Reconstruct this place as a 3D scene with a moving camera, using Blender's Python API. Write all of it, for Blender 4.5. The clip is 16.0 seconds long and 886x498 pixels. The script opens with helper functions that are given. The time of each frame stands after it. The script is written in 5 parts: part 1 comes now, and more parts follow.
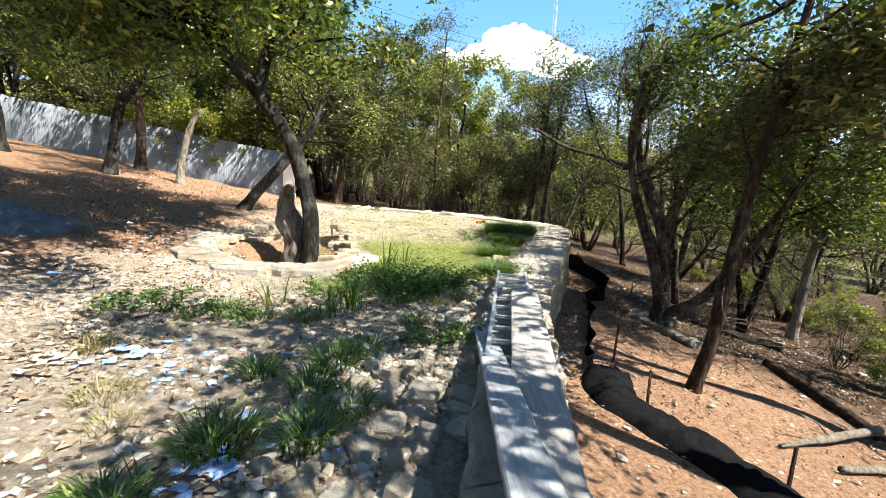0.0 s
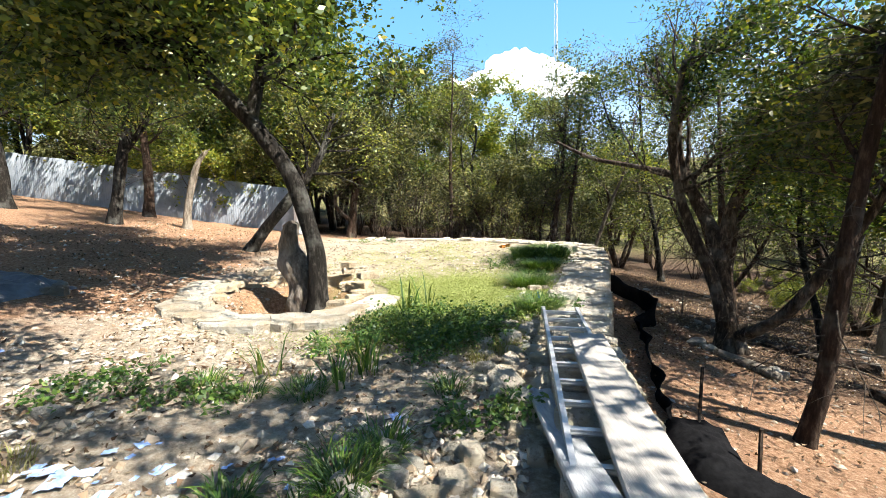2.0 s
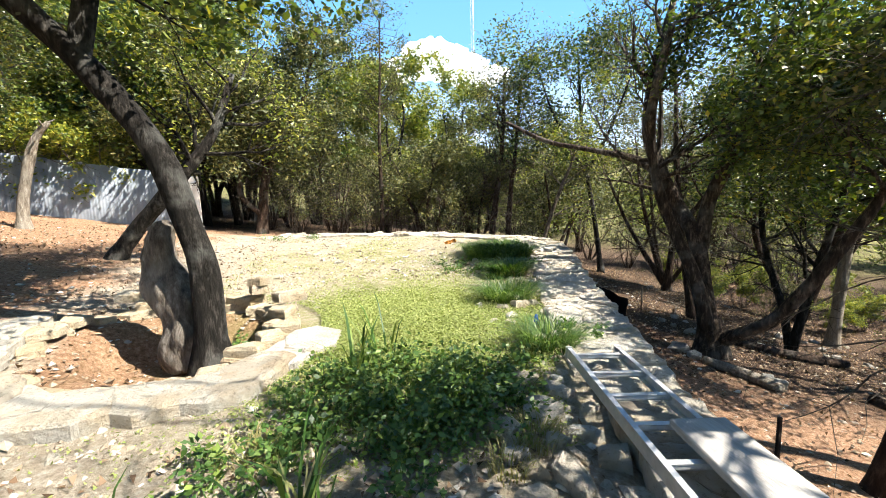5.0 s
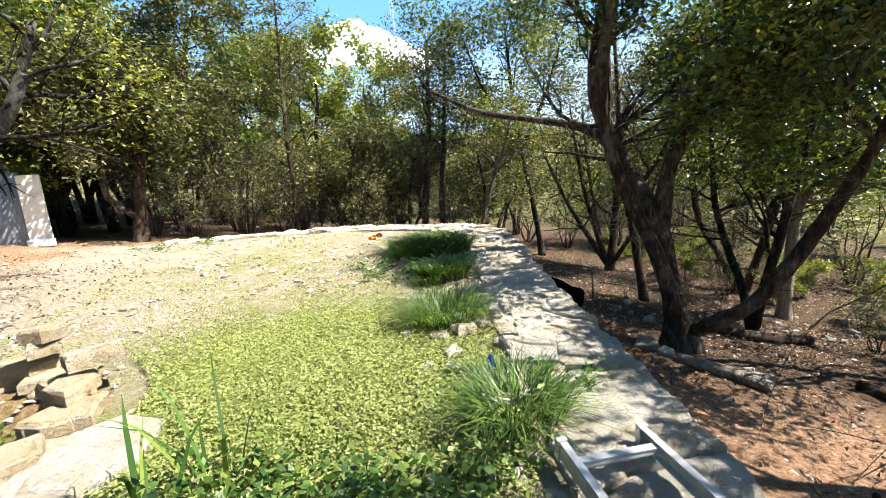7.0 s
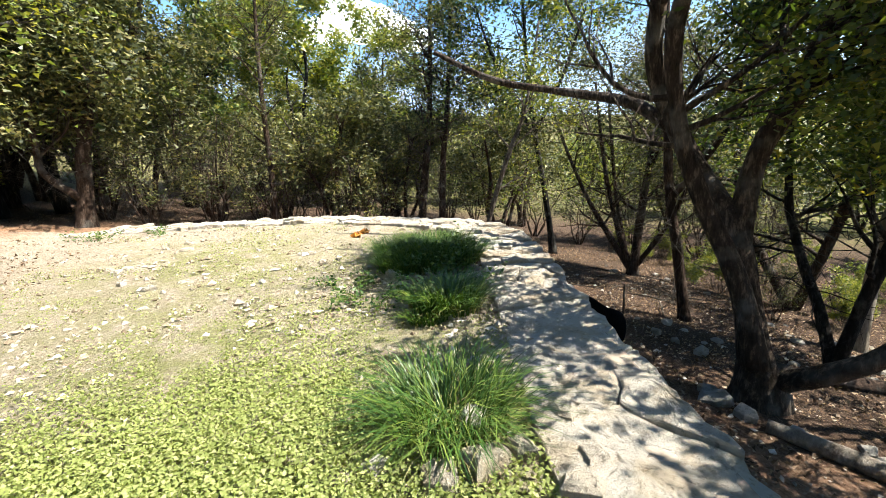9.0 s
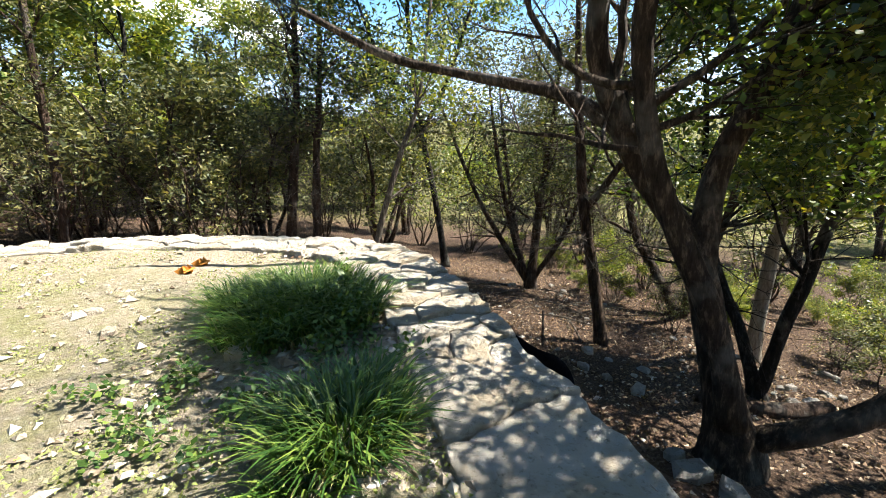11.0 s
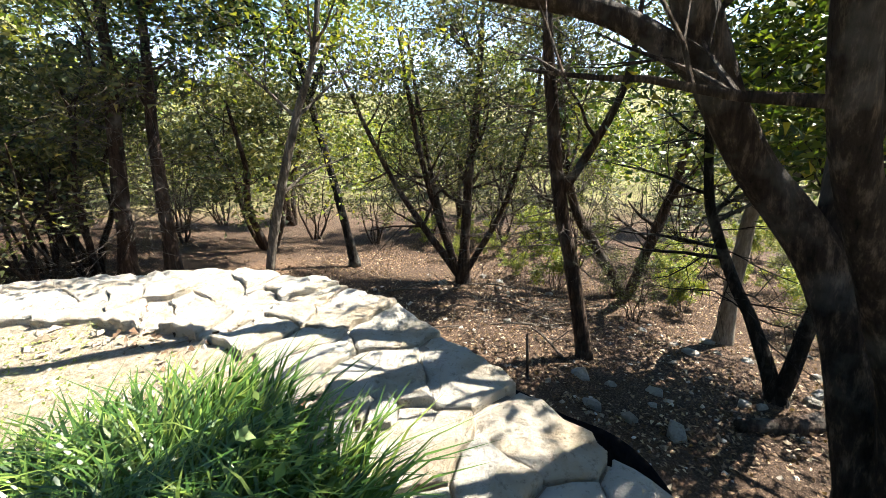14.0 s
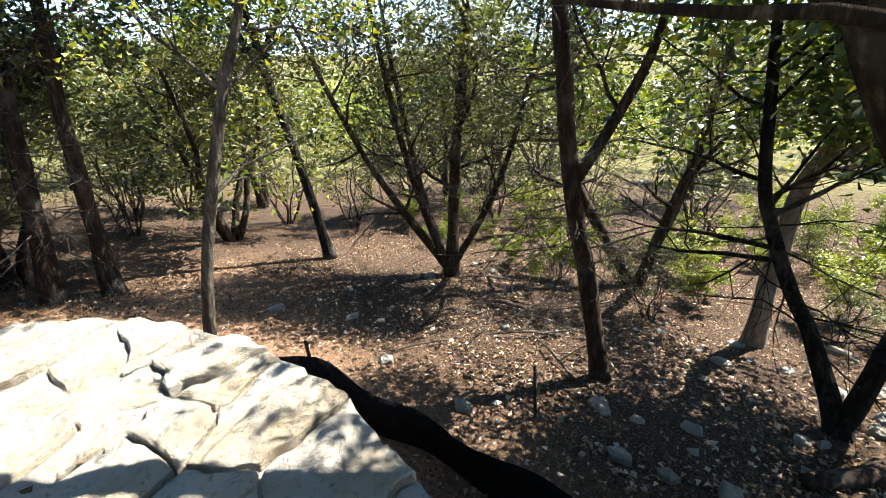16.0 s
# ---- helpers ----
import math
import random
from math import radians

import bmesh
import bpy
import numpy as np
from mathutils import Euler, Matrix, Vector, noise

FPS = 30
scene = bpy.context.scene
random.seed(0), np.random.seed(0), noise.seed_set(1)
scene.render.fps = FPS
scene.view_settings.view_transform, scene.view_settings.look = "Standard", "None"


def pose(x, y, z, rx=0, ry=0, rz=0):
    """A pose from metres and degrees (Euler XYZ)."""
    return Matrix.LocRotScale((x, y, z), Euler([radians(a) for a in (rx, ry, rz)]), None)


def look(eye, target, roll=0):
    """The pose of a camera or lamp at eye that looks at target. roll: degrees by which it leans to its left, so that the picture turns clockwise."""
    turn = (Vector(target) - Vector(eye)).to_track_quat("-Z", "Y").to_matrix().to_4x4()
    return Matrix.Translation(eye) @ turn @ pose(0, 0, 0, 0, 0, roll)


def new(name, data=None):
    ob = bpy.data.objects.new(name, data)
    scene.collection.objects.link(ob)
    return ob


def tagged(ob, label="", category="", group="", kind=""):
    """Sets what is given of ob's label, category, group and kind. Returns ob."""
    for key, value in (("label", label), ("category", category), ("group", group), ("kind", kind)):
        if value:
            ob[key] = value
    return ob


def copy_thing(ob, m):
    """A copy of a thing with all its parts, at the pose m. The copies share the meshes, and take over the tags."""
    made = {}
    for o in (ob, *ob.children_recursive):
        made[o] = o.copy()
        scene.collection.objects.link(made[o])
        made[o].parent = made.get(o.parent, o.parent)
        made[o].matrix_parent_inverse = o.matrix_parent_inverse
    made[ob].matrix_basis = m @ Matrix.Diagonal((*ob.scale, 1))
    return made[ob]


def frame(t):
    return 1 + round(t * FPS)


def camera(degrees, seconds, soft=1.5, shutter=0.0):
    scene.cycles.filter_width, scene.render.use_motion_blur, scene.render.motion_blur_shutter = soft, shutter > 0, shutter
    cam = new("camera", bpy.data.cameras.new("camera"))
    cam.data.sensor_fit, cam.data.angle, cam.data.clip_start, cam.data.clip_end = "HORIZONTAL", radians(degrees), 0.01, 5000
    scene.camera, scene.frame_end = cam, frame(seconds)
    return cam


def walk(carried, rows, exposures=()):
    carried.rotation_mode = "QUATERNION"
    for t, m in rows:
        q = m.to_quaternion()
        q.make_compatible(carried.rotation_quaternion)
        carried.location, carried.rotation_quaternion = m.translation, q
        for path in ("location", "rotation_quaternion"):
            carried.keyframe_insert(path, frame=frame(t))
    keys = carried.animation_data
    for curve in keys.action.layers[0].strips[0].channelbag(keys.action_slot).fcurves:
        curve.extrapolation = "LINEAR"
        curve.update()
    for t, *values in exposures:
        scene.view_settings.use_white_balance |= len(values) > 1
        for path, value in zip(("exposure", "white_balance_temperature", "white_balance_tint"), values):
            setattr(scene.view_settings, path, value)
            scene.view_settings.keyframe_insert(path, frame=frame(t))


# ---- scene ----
cam = camera(93.9, 16.0, 0.55)
METRES, EYE, TILT, LEAN, TURN = 11.0, 1.3, -9.0, -3.0, 0.0
ROWS = [
    (0.0, 0.0, 0.0, 0.0, 0.0, 0.0, 0.0),
    (0.5, 0.0044, 0.0176, 0.0028, 5.71, -0.28, 0.39),
    (1.0, 0.009, 0.0323, 0.0062, 7.28, -0.81, 1.77),
    (1.5, -0.0019, 0.054, 0.0089, 5.31, 0.75, 3.38),
    (2.0, -0.0111, 0.0863, 0.0122, 2.54, 3.59, 3.92),
    (2.5, -0.0208, 0.1193, 0.0196, 6.36, 6.67, 3.09),
    (3.0, -0.0352, 0.1433, 0.0228, 7.09, 6.72, 2.93),
    (3.5, -0.0448, 0.1619, 0.0255, 4.03, 4.8, 3.54),
    (4.0, -0.0422, 0.1934, 0.0285, 0.82, 2.56, 7.24),
    (4.5, -0.0439, 0.2213, 0.0405, -0.11, 2.99, 8.96),
    (5.0, -0.0498, 0.2408, 0.0421, -8.43, 1.16, 5.88),
    (7.5, 0.0052, 0.409, 0.0599, -17.66, -2.02, 10.28),
    (8.0, 0.0117, 0.4437, 0.0682, -17.69, -2.16, 9.39),
    (8.5, 0.028, 0.4769, 0.0722, -18.31, -2.83, 8.55),
    (9.0, 0.0381, 0.5108, 0.0776, -17.5, -4.11, 8.33),
    (9.5, 0.045, 0.5479, 0.0844, -19.76, -5.52, 7.47),
    (10.0, 0.0592, 0.5837, 0.0891, -24.21, -4.94, 6.9),
    (12.5, 0.113, 0.7521, 0.1128, -44.76, -10.97, 12.34),
    (13.0, 0.1257, 0.7781, 0.1199, -44.97, -11.05, 12.95),
    (13.5, 0.1339, 0.8092, 0.1228, -51.32, -12.81, 13.04),
    (14.0, 0.152, 0.8351, 0.1252, -51.68, -13.02, 11.66),
    (14.5, 0.1747, 0.8521, 0.1283, -55.93, -14.88, 12.48),
    (15.0, 0.1949, 0.8712, 0.1312, -58.72, -18.22, 11.82),
    (15.5, 0.2197, 0.8805, 0.1323, -57.85, -18.82, 11.87),
    (16.0, 0.2362, 0.891, 0.1365, -53.69, -18.03, 12.98),
]
walk(cam, [(t, pose(0, 0, EYE, TILT, LEAN, TURN) @ pose(METRES * x, METRES * y, METRES * z, 90 + pitch, roll, yaw)) for t, x, y, z, yaw, pitch, roll in ROWS], [(0.0, 1.75), (5.0, 1.95), (10.0, 1.9), (12.5, 2.45), (14.5, 2.5), (16.0, 2.5)])


# ---------- world, sun, exposure ----------
SUN_FROM = Vector((0.80, -0.36, 1.05)).normalized()
world = bpy.data.worlds.new("sky")
scene.world = world
world.use_nodes = True
wn = world.node_tree.nodes
sky = wn.new("ShaderNodeTexSky")
sky.sky_type = "NISHITA"
sky.sun_disc = False
sky.sun_elevation = math.asin(SUN_FROM.z)
sky.sun_rotation = math.atan2(SUN_FROM.x, SUN_FROM.y)
sky.air_density, sky.dust_density, sky.ozone_density = 1.0, 0.1, 3.0
wn["Background"].inputs["Strength"].default_value = 0.052
world.node_tree.links.new(sky.outputs[0], wn["Background"].inputs["Color"])
sun = new("sun", bpy.data.lights.new("sun", "SUN"))
sun.data.energy, sun.data.angle, sun.data.color = 5.0, radians(0.5), (1.0, 0.95, 0.86)
sun.matrix_world = look(SUN_FROM * 50, (0, 0, 0))


# ---------- materials ----------
def material(name, rough=0.8, spec=0.3):
    m = bpy.data.materials.new(name)
    m.use_nodes = True
    b = m.node_tree.nodes["Principled BSDF"]
    b.inputs["Roughness"].default_value = rough
    b.inputs["Specular IOR Level"].default_value = spec
    return m, m.node_tree.nodes, m.node_tree.links, b


def ramp(n, l, source, stops):
    r = n.new("ShaderNodeValToRGB")
    while len(r.color_ramp.elements) < len(stops):
        r.color_ramp.elements.new(0.5)
    for e, (p, c) in zip(r.color_ramp.elements, stops):
        e.position, e.color = p, (*c, 1)
    l.new(source, r.inputs[0])
    return r.outputs[0]


def noise_tex(n, l, scale, detail=6, rough=0.6, stretch=None, space="Object"):
    tc = n.new("ShaderNodeTexCoord")
    out = tc.outputs[space]
    if stretch:
        mp = n.new("ShaderNodeMapping")
        mp.inputs["Scale"].default_value = stretch
        l.new(out, mp.inputs[0])
        out = mp.outputs[0]
    t = n.new("ShaderNodeTexNoise")
    t.inputs["Scale"].default_value, t.inputs["Detail"].default_value, t.inputs["Roughness"].default_value = scale, detail, rough
    l.new(out, t.inputs["Vector"])
    return t.outputs["Fac"]


def mix(n, l, fac, a, b, mode="MIX"):
    x = n.new("ShaderNodeMix")
    x.data_type, x.blend_type = "RGBA", mode
    for sock, v in ((x.inputs[0], fac), (x.inputs[6], a), (x.inputs[7], b)):
        if isinstance(v, (int, float)):
            sock.default_value = v
        elif isinstance(v, tuple):
            sock.default_value = (*v, 1)
        else:
            l.new(v, sock)
    return x.outputs[2]


def bump(n, l, b, height, strength=0.5, dist=0.02):
    k = n.new("ShaderNodeBump")
    k.inputs["Strength"].default_value, k.inputs["Distance"].default_value = strength, dist
    l.new(height, k.inputs["Height"])
    l.new(k.outputs[0], b.inputs["Normal"])


def bark_mat(name, dark, mid, light, pale=0.0):
    m, n, l, b = material(name, 0.9, 0.15)
    f = noise_tex(n, l, 17, 8, 0.72, (1, 1, 0.26))
    c = ramp(n, l, f, [(0.3, dark), (0.52, mid), (0.72, light)])
    # grey patches: lichen, and sunlit spots painted into the bark colour
    g = noise_tex(n, l, 2.2, 4, 0.6)
    patches = ramp(n, l, g, [(0.52, (0, 0, 0)), (0.66, (1, 1, 1))])
    lichen_and_sun = mix(n, l, patches, c, (0.30, 0.30, 0.27))
    l.new(mix(n, l, pale, c, lichen_and_sun), b.inputs["Base Color"])
    bump(n, l, b, noise_tex(n, l, 19, 9, 0.75, (1, 1, 0.26)), 1.0, 0.08)
    return m


def leaf_mat(name, stops, rough=0.42, through_light=0.32, spec=0.45):
    m, n, l, b = material(name, rough, spec)
    geo = n.new("ShaderNodeNewGeometry")
    c = ramp(n, l, geo.outputs["Random Per Island"], stops)
    c = mix(n, l, 0.22, c, ramp(n, l, noise_tex(n, l, 0.9, 3), [(0.35, (0.35, 0.4, 0.3)), (0.65, (1, 1, 1))]), "MULTIPLY")
    l.new(c, b.inputs["Base Color"])
    tr = n.new("ShaderNodeBsdfTranslucent")
    l.new(mix(n, l, 1.0, c, (1.35, 1.4, 0.55), "MULTIPLY"), tr.inputs[0])
    ms = n.new("ShaderNodeMixShader")
    ms.inputs[0].default_value = through_light
    l.new(b.outputs[0], ms.inputs[1])
    l.new(tr.outputs[0], ms.inputs[2])
    l.new(ms.outputs[0], n["Material Output"].inputs[0])
    return m


def stone_mat(name, pale=1.0, tint=(1.0, 1.0, 1.0)):
    m, n, l, b = material(name, 0.85, 0.25)
    oi = n.new("ShaderNodeObjectInfo")
    base = ramp(n, l, oi.outputs["Random"], [(0.0, (0.56, 0.53, 0.47)), (0.4, (0.66, 0.63, 0.56)), (0.75, (0.55, 0.49, 0.40)), (1.0, (0.70, 0.68, 0.63))])
    stain = ramp(n, l, noise_tex(n, l, 3.0, 6, 0.65, None, "Object"), [(0.48, (1, 1, 1)), (0.60, (0.88, 0.78, 0.64)), (0.73, (0.50, 0.46, 0.42))])
    c = mix(n, l, 0.75, base, stain, "MULTIPLY")
    pits = ramp(n, l, noise_tex(n, l, 34, 6, 0.7), [(0.32, (0.45, 0.43, 0.40)), (0.46, (1, 1, 1))])
    c = mix(n, l, 0.8, c, pits, "MULTIPLY")
    l.new(mix(n, l, 1.0, c, tuple(pale * q for q in tint), "MULTIPLY"), b.inputs["Base Color"])
    bump(n, l, b, noise_tex(n, l, 9, 12, 0.74), 1.0, 0.09)
    return m


OAK_BARK = bark_mat("oak_bark", (0.005, 0.0045, 0.004), (0.02, 0.017, 0.014), (0.10, 0.088, 0.075), 0.3)
BROWN_BARK = bark_mat("brown_oak_bark", (0.010, 0.008, 0.006), (0.055, 0.040, 0.029), (0.27, 0.205, 0.15), 0.3)
CEDAR_BARK = bark_mat("cedar_bark", (0.012, 0.008, 0.006), (0.05, 0.032, 0.022), (0.16, 0.11, 0.08), 0.25)
DEAD_BARK = bark_mat("dead_bark", (0.10, 0.08, 0.06), (0.27, 0.23, 0.18), (0.45, 0.41, 0.35), 0.2)
STUMP_BARK = bark_mat("stump_bark", (0.04, 0.033, 0.027), (0.19, 0.16, 0.13), (0.42, 0.38, 0.33), 0.5)
TWIG = bark_mat("grey_twig", (0.025, 0.02, 0.016), (0.095, 0.078, 0.062), (0.30, 0.26, 0.21), 0.2)
LEAF_OAK = leaf_mat("oak_leaf", [(0.0, (0.022, 0.042, 0.010)), (0.5, (0.065, 0.105, 0.018)), (0.85, (0.16, 0.19, 0.028)), (1.0, (0.32, 0.27, 0.035))])
LEAF_YELLOW = leaf_mat("yellow_green_leaf", [(0.0, (0.06, 0.095, 0.014)), (0.5, (0.17, 0.21, 0.028)), (1.0, (0.36, 0.33, 0.05))], 0.45, 0.3)
LEAF_CEDAR = leaf_mat("cedar_leaf", [(0.0, (0.026, 0.036, 0.012)), (0.6, (0.095, 0.105, 0.032)), (1.0, (0.24, 0.21, 0.075))], 0.6, 0.25)
LEAF_DRY = leaf_mat("dry_leaf", [(0.0, (0.05, 0.03, 0.018)), (0.55, (0.17, 0.105, 0.065)), (0.88, (0.30, 0.21, 0.14)), (1.0, (0.46, 0.37, 0.27))], 0.8, 0.15, 0.15)
GRASS = leaf_mat("grass_blade", [(0.0, (0.025, 0.065, 0.010)), (0.6, (0.065, 0.135, 0.020)), (1.0, (0.20, 0.26, 0.05))], 0.4, 0.25)
GRASS_DRY = leaf_mat("dry_grass", [(0.0, (0.22, 0.19, 0.08)), (0.6, (0.36, 0.31, 0.16)), (1.0, (0.20, 0.22, 0.07))], 0.7, 0.3, 0.2)
WEED = leaf_mat("weed_leaf", [(0.0, (0.03, 0.075, 0.016)), (0.6, (0.075, 0.14, 0.026)), (1.0, (0.19, 0.25, 0.05))], 0.45, 0.28)
CLOVER = leaf_mat("clover_leaf", [(0.0, (0.17, 0.20, 0.055)), (0.6, (0.27, 0.31, 0.10)), (1.0, (0.42, 0.43, 0.19))], 0.65, 0.3, 0.2)
STONE = stone_mat("limestone", 0.74, (1.0, 0.985, 0.95))
STONE_WARM = stone_mat("warm_limestone", 0.74, (1.0, 0.94, 0.84))
STONE_TAN = stone_mat("tan_limestone", 0.78, (1.0, 0.88, 0.70))
STONE_DARK = stone_mat("grey_stone", 0.36)
STONE_SLOPE = stone_mat("slope_grey_stone", 0.5)


def pebble_mat():
    m, n, l, b = material("pebbles", 0.9, 0.2)
    geo = n.new("ShaderNodeNewGeometry")
    c = ramp(n, l, geo.outputs["Random Per Island"], [(0.0, (0.20, 0.15, 0.10)), (0.4, (0.34, 0.28, 0.21)), (0.85, (0.46, 0.41, 0.34)), (1.0, (0.60, 0.57, 0.52))])
    c = mix(n, l, 0.5, c, ramp(n, l, noise_tex(n, l, 30, 5), [(0.35, (0.5, 0.48, 0.45)), (0.6, (1, 1, 1))]), "MULTIPLY")
    l.new(c, b.inputs["Base Color"])
    bump(n, l, b, noise_tex(n, l, 60, 4), 0.5, 0.01)
    return m


PEBBLE = pebble_mat()


def ground_mat():
    m, n, l, b = material("soil", 0.95, 0.1)

    def attr(name):
        a = n.new("ShaderNodeAttribute")
        a.attribute_name = name
        return a.outputs["Fac"]
    fine = noise_tex(n, l, 24, 9, 0.75)
    broad = noise_tex(n, l, 1.3, 6, 0.6)
    soil = ramp(n, l, fine, [(0.3, (0.10, 0.055, 0.03)), (0.5, (0.32, 0.185, 0.11)), (0.7, (0.52, 0.37, 0.26))])
    litter = ramp(n, l, noise_tex(n, l, 42, 8, 0.8), [(0.36, (0.012, 0.009, 0.007)), (0.54, (0.085, 0.055, 0.037)), (0.72, (0.40, 0.30, 0.22))])
    pale = ramp(n, l, fine, [(0.25, (0.16, 0.115, 0.08)), (0.5, (0.38, 0.315, 0.24)), (0.72, (0.57, 0.52, 0.43))])
    c = mix(n, l, attr("litter"), soil, litter)
    edge = n.new("ShaderNodeMath")
    edge.operation = "MULTIPLY_ADD"
    l.new(attr("pale"), edge.inputs[0])
    edge.inputs[1].default_value = 1.0
    add = n.new("ShaderNodeMath")
    add.operation = "MULTIPLY_ADD"
    l.new(broad, add.inputs[0])
    add.inputs[1].default_value, add.inputs[2].default_value = 1.6, -0.8
    l.new(add.outputs[0], edge.inputs[2])
    pale_mask = ramp(n, l, edge.outputs[0], [(0.3, (0, 0, 0)), (0.7, (1, 1, 1))])
    c = mix(n, l, pale_mask, c, pale)
    green = ramp(n, l, noise_tex(n, l, 55, 5, 0.7), [(0.35, (0.10, 0.12, 0.03)), (0.65, (0.30, 0.30, 0.11))])
    gm = n.new("ShaderNodeMath")
    gm.operation = "MULTIPLY"
    l.new(attr("green"), gm.inputs[0])
    l.new(ramp(n, l, noise_tex(n, l, 3.5, 6, 0.7), [(0.38, (0.1, 0.1, 0.1)), (0.58, (1, 1, 1))]), gm.inputs[1])
    c = mix(n, l, gm.outputs[0], c, green)
    l.new(c, b.inputs["Base Color"])
    bump(n, l, b, noise_tex(n, l, 30, 10, 0.8), 1.0, 0.05)
    return m


SOIL = ground_mat()


def plain_mat(name, a, b_, scale=8.0, rough=0.7, metal=0.0, stretch=None, relief=0.3, spec=0.3):
    m, n, l, b = material(name, rough, spec)
    l.new(ramp(n, l, noise_tex(n, l, scale, 7, 0.65, stretch), [(0.3, a), (0.7, b_)]), b.inputs["Base Color"])
    b.inputs["Metallic"].default_value = metal
    if relief:
        bump(n, l, b, noise_tex(n, l, scale * 3, 6, 0.7, stretch), relief, 0.01)
    return m


BOARD = plain_mat("weathered_grey_board", (0.22, 0.23, 0.245), (0.42, 0.43, 0.44), 5, 0.85, 0, (7, 0.6, 7), 0.7)
BOARD_DARK = plain_mat("grey_brown_plank", (0.24, 0.225, 0.21), (0.40, 0.375, 0.34), 5, 0.85, 0, (7, 0.6, 7), 0.6)
ALUMINIUM = plain_mat("dull_aluminium", (0.42, 0.42, 0.42), (0.62, 0.62, 0.61), 14, 0.5, 0.7, None, 0.15)
FABRIC = plain_mat("black_silt_cloth", (0.004, 0.004, 0.0045), (0.012, 0.012, 0.013), 20, 0.95, 0, None, 0.4, 0.02)
SHEET = plain_mat("grey_fence_sheet", (0.19, 0.215, 0.245), (0.30, 0.33, 0.37), 2.5, 0.6, 0.1, None, 0.1)
WHITE_PAINT = plain_mat("white_board", (0.70, 0.70, 0.69), (0.82, 0.82, 0.80), 4, 0.6, 0, None, 0.1)
STEEL = plain_mat("galvanised_wire", (0.55, 0.56, 0.57), (0.72, 0.73, 0.74), 20, 0.4, 0.5, None, 0.0)
TARP = plain_mat("grey_tarpaulin", (0.06, 0.065, 0.075), (0.16, 0.17, 0.19), 6, 0.55, 0, None, 0.3)
BLUE = plain_mat("blue_plastic", (0.03, 0.16, 0.62), (0.08, 0.28, 0.80), 12, 0.4, 0, None, 0.1)
BLUE_RAG = plain_mat("pale_blue_scrap", (0.16, 0.28, 0.56), (0.40, 0.50, 0.68), 9, 0.6, 0, None, 0.3)
ORANGE = plain_mat("orange_leaf", (0.45, 0.17, 0.03), (0.62, 0.30, 0.06), 9, 0.7, 0, None, 0.2)
MORTAR = plain_mat("mortar", (0.16, 0.13, 0.095), (0.34, 0.29, 0.23), 14, 0.95, 0, None, 0.8)
WIRE_BLACK = plain_mat("black_cable", (0.015, 0.015, 0.015), (0.03, 0.03, 0.03), 5, 0.6, 0, None, 0)
RED_STEEL = plain_mat("mast_steel", (0.45, 0.42, 0.42), (0.6, 0.58, 0.58), 5, 0.6, 0, None, 0)


# ---------- geometry helpers ----------
class Geo:
    """Collects vertices and faces for one mesh."""

    def __init__(self):
        self.v, self.f = [], []

    def add(self, verts, faces):
        o = len(self.v)
        self.v.extend(map(tuple, verts))
        self.f.extend(tuple(i + o for i in f) for f in faces)

    def tube(self, path, radii, sides=8, rough=0.0, rng=None, cap=True):
        path = [Vector(p) for p in path]
        verts, faces = [], []
        side = None
        for i, p in enumerate(path):
            d = (path[min(i + 1, len(path) - 1)] - path[max(i - 1, 0)]).normalized()
            if side is None:
                side = d.orthogonal().normalized()
            side = (side - d * side.dot(d)).normalized()
            other = d.cross(side)
            for k in range(sides):
                a = 2 * math.pi * k / sides
                r = radii[i]
                if rough:
                    r *= 1 + rough * noise.noise((p.x * 2.1 + math.cos(a) * 1.3, p.y * 2.1 + math.sin(a) * 1.3, p.z * 1.6))
                verts.append(p + side * (math.cos(a) * r) + other * (math.sin(a) * r))
        for i in range(len(path) - 1):
            for k in range(sides):
                a, b = i * sides + k, i * sides + (k + 1) % sides
                faces.append((a, b, b + sides, a + sides))
        if cap:
            faces.append(tuple(range(sides))[::-1])
            faces.append(tuple((len(path) - 1) * sides + k for k in range(sides)))
        self.add(verts, faces)

    def box(self, c, s, m=None):
        x, y, z = (q / 2 for q in s)
        vs = [Vector(c) + Vector((sx * x, sy * y, sz * z)) for sx in (-1, 1) for sy in (-1, 1) for sz in (-1, 1)]
        if m is not None:
            vs = [m @ v for v in vs]
        self.add(vs, [(0, 1, 3, 2), (4, 6, 7, 5), (0, 4, 5, 1), (2, 3, 7, 6), (0, 2, 6, 4), (1, 5, 7, 3)])

    def mesh(self, name, smooth=True):
        me = bpy.data.meshes.new(name)
        me.from_pydata(self.v, [], self.f)
        if smooth:
            me.shade_smooth()
        return me


def poly_mesh(name, verts, k):
    """A mesh of separate k-sided faces; verts is an array of n*k rows."""
    n = len(verts) // k
    me = bpy.data.meshes.new(name)
    me.vertices.add(n * k)
    me.vertices.foreach_set("co", np.ascontiguousarray(verts, dtype=np.float32).ravel())
    me.loops.add(n * k)
    me.loops.foreach_set("vertex_index", np.arange(n * k, dtype=np.int32))
    me.polygons.add(n)
    me.polygons.foreach_set("loop_start", np.arange(0, n * k, k, dtype=np.int32))
    me.update(calc_edges=True)
    return me


def part(name, data, mat, parent=None, label=""):
    ob = new(name, data.mesh(name) if isinstance(data, Geo) else data)
    if not ob.data.materials:
        ob.data.materials.append(mat)
    if parent is not None:
        ob.parent = parent
    return tagged(ob, label)


